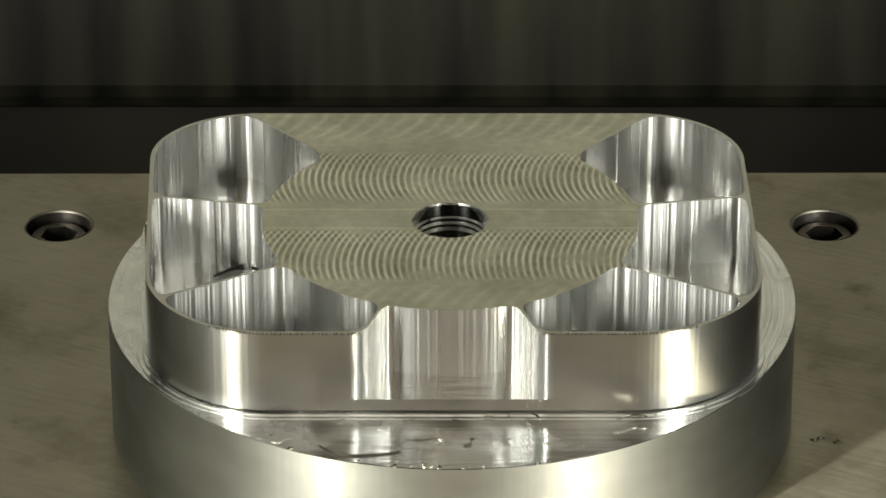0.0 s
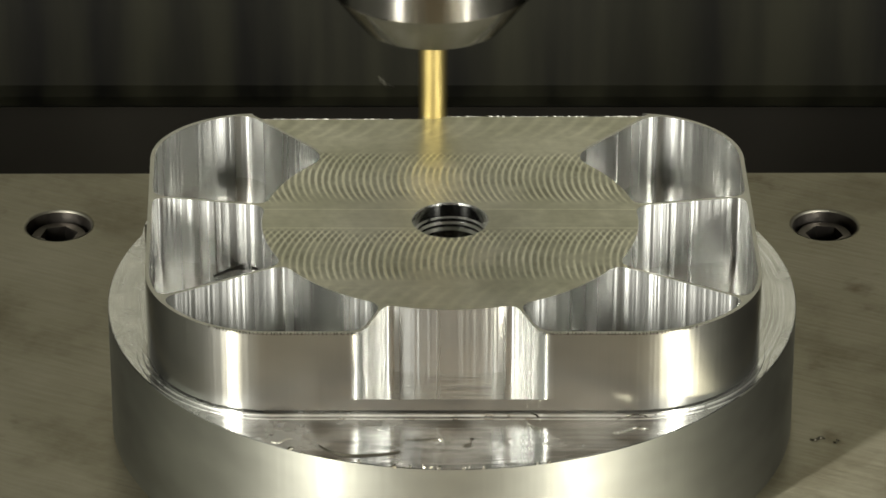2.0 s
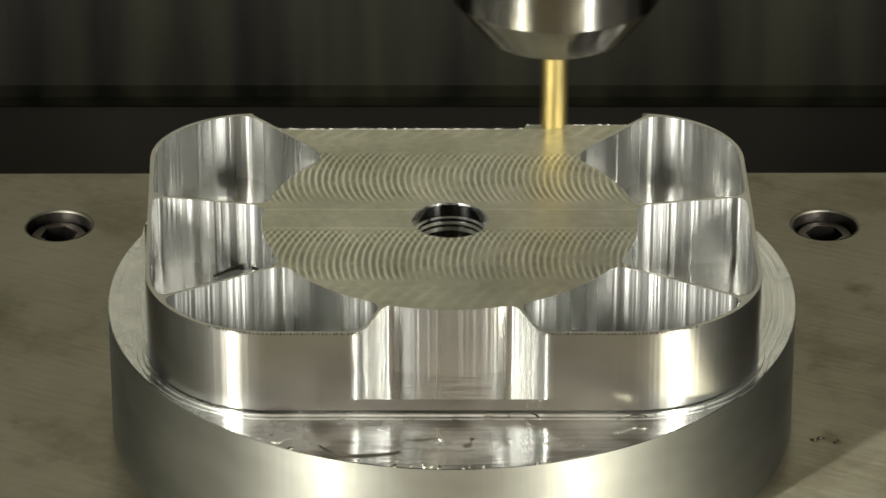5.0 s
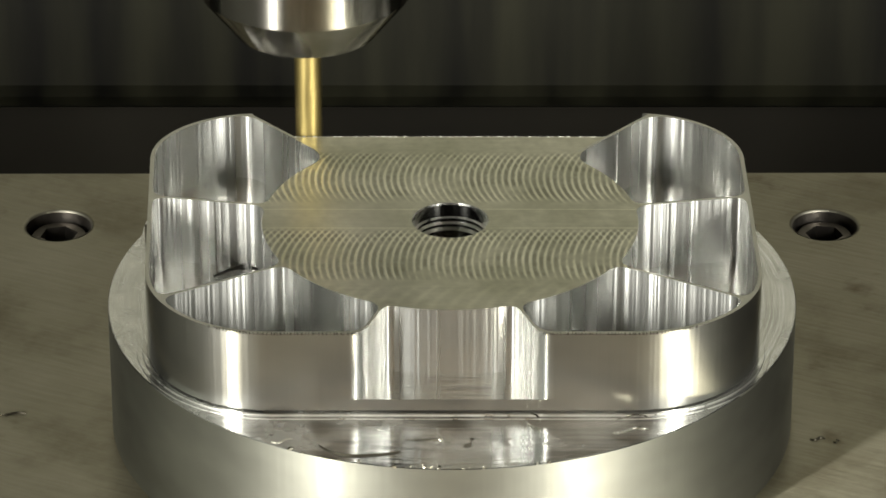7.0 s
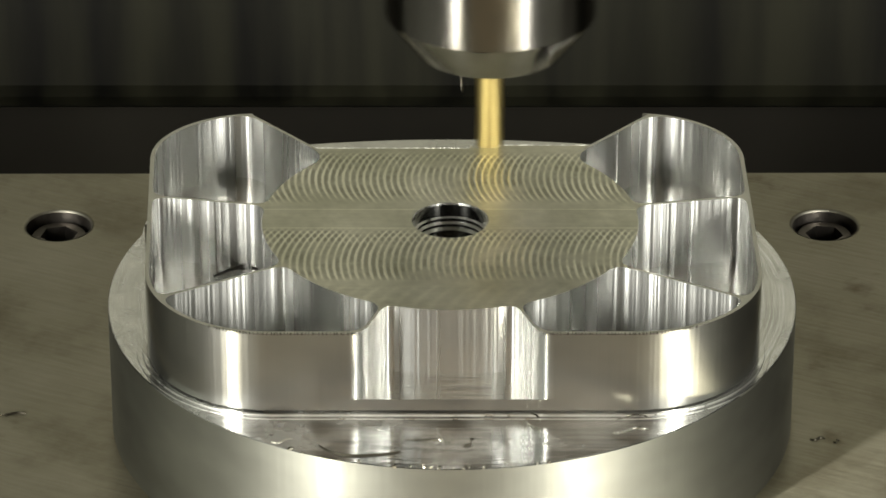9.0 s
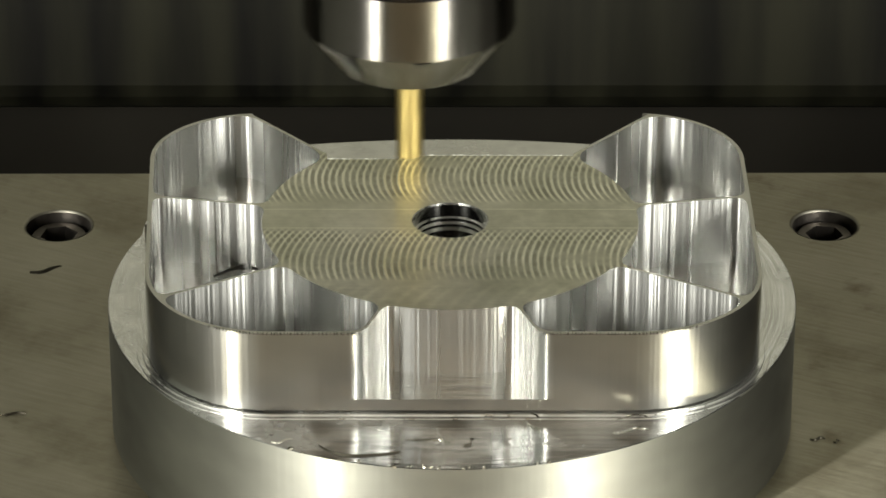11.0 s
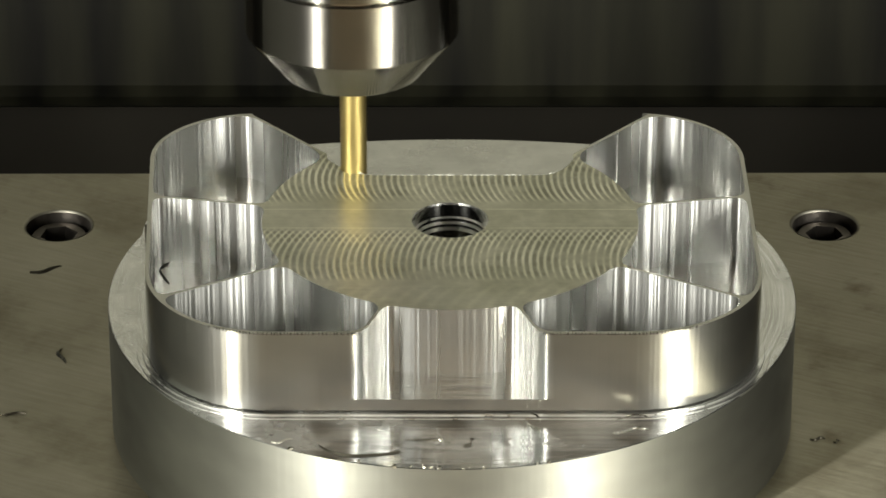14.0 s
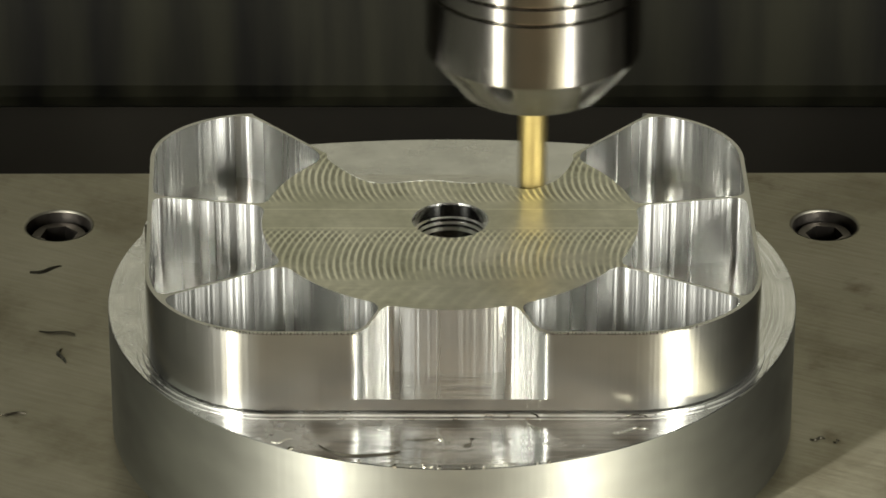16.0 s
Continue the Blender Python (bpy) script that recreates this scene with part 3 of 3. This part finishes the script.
def screw(x, y, turn):
    root = new("socket_screw")
    tagged(root, "dark socket-head cap screw sunk in the fixture plate", "screw", "screws in the plate")
    root.location = (x, y, -0.0026)
    root.rotation_euler = (0, 0, turn)
    bm = bmesh.new()
    n = 48
    rows = [(0.0070, -0.009), (0.0070, -0.0008), (0.0064, 0.0)]
    rings = [[bm.verts.new((r * math.cos(2 * math.pi * i / n), r * math.sin(2 * math.pi * i / n), z)) for i in range(n)] for r, z in rows]

    def hexed(i, flat):
        a = 2 * math.pi * i / n
        k = math.cos(radians(30)) / math.cos((a % radians(60)) - radians(30))
        return flat / math.cos(radians(30)) * k
    for z in (0.0, -0.005):
        rings.append([bm.verts.new((hexed(i, 0.0041) * math.cos(2 * math.pi * i / n), hexed(i, 0.0041) * math.sin(2 * math.pi * i / n), z)) for i in range(n)])
    for a, b in zip(rings, rings[1:]):
        for i in range(n):
            bm.faces.new((a[i], a[(i + 1) % n], b[(i + 1) % n], b[i]))
    bm.faces.new(rings[-1])
    smooth(part("screw_head", bm, M_SCREW, root))
    # hole lined in the screw's dark colour for shade; the rim adds a glint
    part("counterbore_floor", lathe_bm([(0.0083, -0.009), (0, -0.009)], 48), M_SCREW, root)
    smooth(part("counterbore_wall", lathe_bm([(0.0080, 0.0021), (0.0079, -0.009)], 48), M_SCREW, root, "wall of the counterbore, its shade put into a dark colour"))
    smooth(part("counterbore_rim", lathe_bm([(0.0084, 0.00262), (0.0082, 0.0025), (0.0080, 0.0021)], 48), M_PLATE_EDGE, root, "thin chamfer round the counterbore, added for its glint"))
    return root


for (x, y), turn in zip(HOLES, (0.3, 0.9)):
    screw(x, y, turn)


# ---- tool and chuck, with the origin at the tool's tip ----
STICK = 23.3 * MM + (TOP - FLOOR)   # from the tip to the chuck's nose


def spindle_tool():
    root = new("milling_chuck")
    tagged(root, "polished steel milling chuck holding a gold-coated end mill", "tool holder")
    z = STICK
    prof = [(0, z + 0.0005), (0.0040, z + 0.0005), (0.0045, z), (0.0155, z), (0.0162, z + 0.0004), (0.0238, z + 0.0100), (0.0240, z + 0.0105)]
    for g in (0.0253, 0.0293):
        prof += [(0.0240, z + g - 0.0003), (0.0228, z + g), (0.0228, z + g + 0.0005), (0.0240, z + g + 0.0008)]
    prof += [(0.0240, z + 0.060), (0.0205, z + 0.062), (0.0205, z + 0.078), (0.0315, z + 0.080), (0.0315, z + 0.105), (0, z + 0.105)]
    smooth(part("chuck_body", lathe_bm(prof, 128), M_STEEL, root, "polished steel chuck body with two grooves"), 20)
    # end mill: plain shank, then three twisted flutes
    bm = bmesh.new()
    n, rows = 48, 44
    fluted = 0.030
    rings = []
    for j in range(rows + 1):
        h = (z + 0.004) * j / rows
        ring = []
        for i in range(n):
            a = 2 * math.pi * i / n
            depth = 0.00010 * ease(fluted, fluted - 0.006, h)
            wave = max(0.0, math.cos(3 * (a - h * 30))) ** 1.5
            r = TOOL_R - depth * wave
            ring.append(bm.verts.new((r * math.cos(a), r * math.sin(a), h)))
        rings.append(ring)
    for a, b in zip(rings, rings[1:]):
        for i in range(n):
            bm.faces.new((a[i], a[(i + 1) % n], b[(i + 1) % n], b[i]))
    bm.faces.new(rings[0][::-1])
    smooth(part("end_mill", bm, M_GOLD, root, "gold-coated carbide end mill"), 50)
    return root


CHUCK = spindle_tool()


# ---- machine enclosure ----
def structure(name, bm, mat, label):
    ob = part(name, bm, mat)
    return tagged(ob, label, "machine enclosure", "", "structure")


def back_cover():
    """Telescopic way cover at the back: vertical folds, oily."""
    bm = bmesh.new()
    x, pts = -0.75, []
    random.seed(4)
    while x < 0.75:
        w = random.uniform(0.03, 0.09)
        d = 0.0
        pts += [(x, 0.46 + d), (x + w - 0.004, 0.46 + d)]
        x += w
    # upright sheet with its lower edge rolled back
    section = [(0.0, 0.06), (0.0, -0.136), (0.0015, -0.141), (0.005, -0.146), (0.012, -0.150), (0.04, -0.151)]
    rows = [[bm.verts.new((px, py + dy, z)) for px, py in pts] for dy, z in section]
    for a, b in zip(rows, rows[1:]):
        for i in range(len(pts) - 1):
            bm.faces.new((b[i], b[i + 1], a[i + 1], a[i]))
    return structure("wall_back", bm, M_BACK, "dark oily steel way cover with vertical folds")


back_cover()
structure("wall_upper", box_bm(-0.8, 0.8, 0.47, 0.49, 0.0605, 1.2), M_ENCLOSURE, "dark upper rear wall of the machine")
# added reflector out of view: level metal faces mirror it and look brighter
structure("reflector_panel", box_bm(-0.27, 0.27, 0.42, 0.468, 0.0605, 1.2, 0.004), M_REFLECTOR, "unseen light grey panel added to brighten the level metal faces")
# pale strips added out of view, mirrored as thin bright lines on the shoulder
for name, x in (("reflected_strip_1", -0.1125), ("reflected_strip_2", 0.1105), ("reflected_strip_3", 0.1170)):
    structure(name, box_bm(x - 0.0012, x + 0.0012, 0.412, 0.4195, 0.08, 1.1, 0.0005), M_REFLECTED_STRIP, "unseen pale vertical strip added to reflect as a bright line")
# the rear wall's darkness is put into its near-black colour
structure("wall_rear", box_bm(-0.8, 0.8, 0.62, 0.64, -0.4, 1.2), M_DARK, "rear wall of the machine, near-black so that it looks unlit")
# side walls out of view, split pale and dark to shape the metal's reflections
structure("wall_west", box_bm(-0.82, -0.80, -1.4, 0.25, -0.4, 1.2), M_SIDE, "unseen side wall of the machine, pale to brighten reflections")
structure("wall_west_rear", box_bm(-0.82, -0.80, 0.25, 0.64, -0.4, 1.2), M_ENCLOSURE, "unseen rear part of the machine's side wall, dark to deepen reflections")
structure("wall_east", box_bm(0.80, 0.82, -1.4, -0.12, -0.4, 1.2), M_SIDE, "unseen side wall of the machine, pale to brighten reflections")
structure("wall_east_rear", box_bm(0.80, 0.82, -0.12, 0.64, -0.4, 1.2), M_ENCLOSURE, "unseen rear part of the machine's side wall, dark to deepen reflections")
structure("wall_front", box_bm(-0.82, 0.82, -1.42, -1.40, -0.4, 1.2), M_DOOR, "grey painted door of the machine")
# added glowing panel, not a known source; it tints the metal's reflections brown
structure("warm_glow_panel", box_bm(-0.55, 0.55, -1.399, -1.392, -0.35, 0.62), M_WARM_GLOW, "large unseen warm glowing panel added for brown reflections")
structure("ceiling", box_bm(-0.82, 0.82, -1.42, 0.64, 1.2, 1.22), M_ENCLOSURE, "grey painted roof of the machine")
structure("floor", box_bm(-0.82, 0.82, -1.42, 0.64, -0.42, -0.40), M_DARK, "dark chip tray under the table")
structure("machine_table", box_bm(-0.5, 0.5, -0.40, 0.10, -0.10, -0.031, 0.002), M_TABLE, "dark oily steel machine table under the plate")


def work_light_housing(at):
    root = new("work_light_housing")
    tagged(root, "black machine work light hanging from the roof on a bracket", "work light", "machine lights")
    root.location = at
    body = part("housing", box_bm(-0.055, 0.055, -0.17, 0.17, 0.004, 0.05, 0.004), M_FRAME, root)
    body.matrix_basis = Matrix.Translation(at).inverted() @ look(at, (0, 0, 0.03))
    side = -1 if at[0] < 0 else 1
    part("bracket", box_bm(side * 0.03 - 0.012, side * 0.03 + 0.012, -0.05, -0.03, 0.0, 1.2 - at[2]), M_FRAME, root)
    return root


for place in LAMP_AT:
    work_light_housing(place)


# ---- chips: thin curled ribbons ----
def chip(size, bend, width, mat, at, turn, label, flat=0.0):
    """A curled ribbon of swarf, lying on its edge or flat."""
    bm = bmesh.new()
    n, t = 18, 0.00012
    rows = []
    for i in range(n + 1):
        s = (i / n - 0.5)
        a = s * bend
        r = size / max(bend, 0.05)
        x, y = r * math.sin(a), r * (1 - math.cos(a)) + 0.0004 * math.sin(7 * s)
        w = width * (0.35 + 0.65 * math.sin(math.pi * (i + 0.6) / (n + 1.2)))
        twist = flat + 0.5 * s
        dx, dz = -math.sin(a) * w * math.sin(twist), w * math.cos(twist)
        dy = math.cos(a) * w * math.sin(twist)
        nx, ny = -math.sin(a) * t, math.cos(a) * t
        rows.append([bm.verts.new(p) for p in ((x, y, 0), (x + dx, y + dy, abs(dz)), (x + dx + nx, y + dy + ny, abs(dz) + t), (x + nx, y + ny, t))])
    for a, b in zip(rows, rows[1:]):
        for i in range(4):
            bm.faces.new((a[i], a[(i + 1) % 4], b[(i + 1) % 4], b[i]))
    bm.faces.new(rows[0][::-1])
    bm.faces.new(rows[-1])
    ob = smooth(part("metal_chip", bm, mat), 60)
    ob.matrix_world = Matrix.Translation(at) @ Matrix.Rotation(radians(turn), 4, "Z")
    return tagged(ob, label, "metal chip", "chips")


chip(0.019, 1.4, 0.0004, M_ALU_SHADED, (-0.0195, -0.0700, LEDGE), 352, "long dark curled chip lying on the shoulder", 0.5)
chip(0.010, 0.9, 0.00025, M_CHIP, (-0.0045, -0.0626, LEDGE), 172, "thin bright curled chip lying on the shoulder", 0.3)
chip(0.004, 1.2, 0.0005, M_ALU_SHADED, (0.0044, -0.0644, LEDGE), 60, "short dark chip lying on the shoulder", 0.3)
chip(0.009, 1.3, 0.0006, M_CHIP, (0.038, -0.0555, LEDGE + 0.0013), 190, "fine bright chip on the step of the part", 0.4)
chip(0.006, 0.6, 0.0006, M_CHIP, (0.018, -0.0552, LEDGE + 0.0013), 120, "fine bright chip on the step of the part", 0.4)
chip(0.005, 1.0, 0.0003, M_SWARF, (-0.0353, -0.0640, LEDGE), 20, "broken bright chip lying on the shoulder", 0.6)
HOPPING = chip(0.0115, 1.5, 0.0005, M_ALU_SHADED, (-0.0488, 0.0072, FLOOR), 200, "dark curled chip lying on the pocket floor", 0.4)
chip(0.0035, 0.5, 0.0005, M_ALU_SHADED, (0.0826, -0.0104, 0.0), 10, "tiny dark chip lying on the plate", 0.3)
chip(0.0016, 0.5, 0.0004, M_ALU_SHADED, (0.0868, -0.0114, 0.0), 30, "tiny dark chip lying on the plate", 0.3)
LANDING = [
    (5.2, chip(0.0068, 0.2, 0.0005, M_ALU_SHADED, (-0.0996, 0.0009, 0.0), 2, "thin dark straight chip lying on the plate")),
    (10.2, chip(0.0090, 1.2, 0.0010, M_ALU_SHADED, (-0.0970, 0.0700, 0.0), 28, "dark bent chip lying on the plate", 1.25)),
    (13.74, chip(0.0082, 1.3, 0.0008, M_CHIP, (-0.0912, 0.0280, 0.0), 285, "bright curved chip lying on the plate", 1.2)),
    (15.16, chip(0.0092, 0.6, 0.0011, M_ALU_SHADED, (-0.0921, 0.0403, 0.0), 170, "dark bent chip lying on the plate", 1.25)),
]
random.seed(11)
for i in range(16):   # crumbs of burr along the rim of the shoulder
    a = radians(random.uniform(-118, -70))
    bm = bmesh.new()
    bmesh.ops.create_icosphere(bm, subdivisions=1, radius=random.uniform(0.00025, 0.0006))
    for v in bm.verts:
        v.co *= random.uniform(0.6, 1.3)
    ob = part("burr_crumb", bm, M_CHIP)
    r = DISC_R - random.uniform(0.0, 0.0008)
    ob.location = (r * math.cos(a), 0.0017 + r * math.sin(a), LEDGE + 0.0001)
    tagged(ob, "tiny bright crumb of aluminium burr on the rim", "burr", "burr crumbs")
FLYING = []
for i in range(27):
    FLYING.append(chip(random.uniform(0.0025, 0.0065), random.uniform(0.8, 2.6), random.uniform(0.0002, 0.0004), M_SWARF, (0.3, 0.35, -0.2), 0,
                       "fine bright chip thrown off by the tool", 0.4))


# ---- motion: each pass as start time, start x, end time, end x (millimetres) ----
PASSES = [
    (0.53, -48.5, 1.34, 44.7), (1.69, -41.7, 2.38, 38.5), (2.68, -40.6, 3.33, 37.2),
    (3.61, -38.1, 4.24, 36.7), (4.50, -36.6, 5.10, 34.1), (5.38, -34.6, 5.94, 31.6),
    (6.29, -32.1, 6.82, 29.7), (7.09, -32.7, 7.62, 29.0), (7.89, -31.5, 8.41, 28.7),
    (8.66, -31.5, 9.16, 27.3), (9.45, -28.3, 9.90, 25.2), (10.18, -27.0, 10.61, 24.6),
    (10.88, -25.1, 11.27, 22.7), (11.49, -23.2, 11.88, 23.3), (12.11, -24.2, 12.50, 22.0),
    (12.77, -24.6, 13.18, 23.3), (13.42, -24.2, 13.83, 22.4), (14.10, -21.9, 14.49, 24.3),
    (14.73, -24.6, 15.15, 24.6),
]
BITES = [(15.3, 6.4, 3.8), (15.4, 7.6, 0.5), (15.5, 17.5, -0.5), (15.6, 10.3, 2.2), (15.7, 13.8, -3.3), (15.8, 18.0, -0.5), (15.9, 11.3, -0.5), (16.0, 18.5, -1.9)]


# when each thrown chip is out in the air
THROWN = [0.8, 1.0, 1.2, 2.0, 2.2, 3.0, 3.2, 4.0, 4.15, 4.8, 5.7, 6.5, 6.55, 7.3, 7.5, 8.0, 8.2, 9.0, 9.7, 11.65, 12.5, 13.0, 13.6, 15.0, 14.45, 13.52, 6.6]

LATE = {0: (0.0085, 0.0085), 2: (-0.016, 0.0), 16: (-0.019, -0.019)}   # seconds by which a return stroke leaves and arrives late


def tool_y(k, x):
    """Where the tool's axis runs in pass k."""
    w = half_width(PASS_Y[k])
    s = max(-1.0, min(1.0, x / w))
    d = edge(k, s)[1] - PASS_Y[k]
    return PASS_Y[k] + 1000 * TOOL_R + max(d, 6.5 * ease(0.86, 1.08, abs(x) / w))


def tool_rows():
    rows = [(0.0, PASSES[0][1], 59.0, 95.0), (0.3, PASSES[0][1], 59.0, 60.0), (0.4, PASSES[0][1], 59.0, 6.0), (0.47, PASSES[0][1], 59.0, 0.0)]
    for k, (t0, x0, t1, x1) in enumerate(PASSES):
        n = max(2, round((t1 - t0) / 0.06))
        for i in range(n + 1):
            x = x0 + (x1 - x0) * i / n
            rows.append((t0 + (t1 - t0) * i / n, x, tool_y(k, x), 0.0))
        if k + 1 < len(PASSES):
            s0, nx = PASSES[k + 1][0], PASSES[k + 1][1]
            leave, arrive = LATE.get(k, (0.0, 0.0))
            rows.append((t1 + 0.06 + leave, x1 - 1.0, tool_y(k, x1), 1.9))
            rows.append((max(t1 + 0.16, s0 - 0.08) + arrive, nx, tool_y(k + 1, nx), 1.9))
    for t, x, dy in BITES:
        rows.append((t, x, PASS_Y[-1] + 1000 * TOOL_R + dy, 0.0))
    return rows


def cut_time(k, x):
    """When the tool reaches x in pass k."""
    if k == BITE:
        return 15.35 + 0.02 * (x - 8)
    t0, x0, t1, x1 = PASSES[k]
    return t0 + (t1 - t0) * min(1.0, max(0.0, (x + 1.0 - x0) / (x1 - x0)))


def motions():
    rows = tool_rows()
    walk(CHUCK, [(t, pose(x * MM, y * MM, FLOOR + 0.0001 + lift * MM)) for t, x, y, lift in rows])
    for k, x, ob in SLIVERS:
        t = cut_time(k, x)
        # the cut piece is pushed down out of the tool's way, under the pocket floor
        walk(ob, [(0.0, pose(0, 0, 0)), (t, pose(0, 0, 0)), (t + 0.034, pose(0, 0, -0.017)), (16.0, pose(0, 0, -0.017))])
    for k, c, x, ob in BURRS:
        # a burr is thrown up where the tool has passed, and goes with the next cut
        t = cut_time(k, x) + 0.03
        path = [(0.0, pose(0, 0, -0.0012)), (t - 0.04, pose(0, 0, -0.0012)), (t + 0.03, pose(0, 0, 0))]
        last = k == len(PASS_Y) - 1
        if last and not 9 <= c <= 13:
            path.append((16.0, pose(0, 0, 0)))
        else:
            t = cut_time(BITE if last else k + 1, x)
            path += [(t, pose(0, 0, 0)), (t + 0.034, pose(0, 0, -0.017)), (16.0, pose(0, 0, -0.017))]
        walk(ob, path)
    for t, ob in LANDING:
        end = ob.matrix_world.copy()
        far = Matrix.Translation((-0.004, -0.17, 0.0)) @ end
        mid = Matrix.Translation((-0.01, -0.04, 0.014)) @ end @ pose(0, 0, 0, 40, 0, 50)
        walk(ob, [(0.0, far), (t - 0.25, far), (t - 0.1, mid), (t, end), (16.0, end)])
    # the chip in the pocket is blown into the corner, then out over the wall
    rest = HOPPING.matrix_world.copy()
    hop, corner = pose(-0.058, 0.0045, FLOOR + 0.004, 0, 0, 240), pose(-0.0650, 0.0045, FLOOR, 0, 0, 275)
    walk(HOPPING, [(0.0, rest), (13.40, rest), (13.45, hop), (13.50, corner), (14.11, corner), (14.14, pose(-0.064, 0.004, 0.062, 0, 0, 290)),
                   (14.19, pose(-0.150, -0.060, 0.060, 0, 0, 340)), (14.40, pose(-0.200, -0.100, -0.0308, 0, 0, 380)), (16.0, pose(-0.200, -0.100, -0.0308, 0, 0, 380))])
    random.seed(21)
    for i, ob in enumerate(FLYING):
        t = THROWN[i]
        k = max(j for j, p in enumerate(PASSES) if p[0] <= t)
        t0, x0, t1, x1 = PASSES[k]
        x = x0 + (x1 - x0) * min(1.0, (t - t0) / (t1 - t0))
        y = tool_y(k, x)
        start = pose((x - 5) * MM, (y + 2) * MM, 0.040, 30, 20, 0)
        off, rise = random.uniform(3, 14), random.uniform(0.054, 0.066)
        seen = pose((x - off) * MM, (y + 6) * MM, rise, 80, 40, 60)
        later = pose((x - off - random.uniform(6, 16)) * MM, (y + 14) * MM, rise + random.uniform(0.002, 0.010), 110, 60, 100)
        end = pose((x - 110) * MM, (y + 190) * MM, -0.398, 150, 80, 140)
        hidden = start @ pose(0, 0, -0.02)
        walk(ob, [(0.0, hidden), (t - 0.10, hidden), (t - 0.06, start), (t, seen), (t + 0.08, later), (t + 0.32, end), (16.0, end)])


motions()
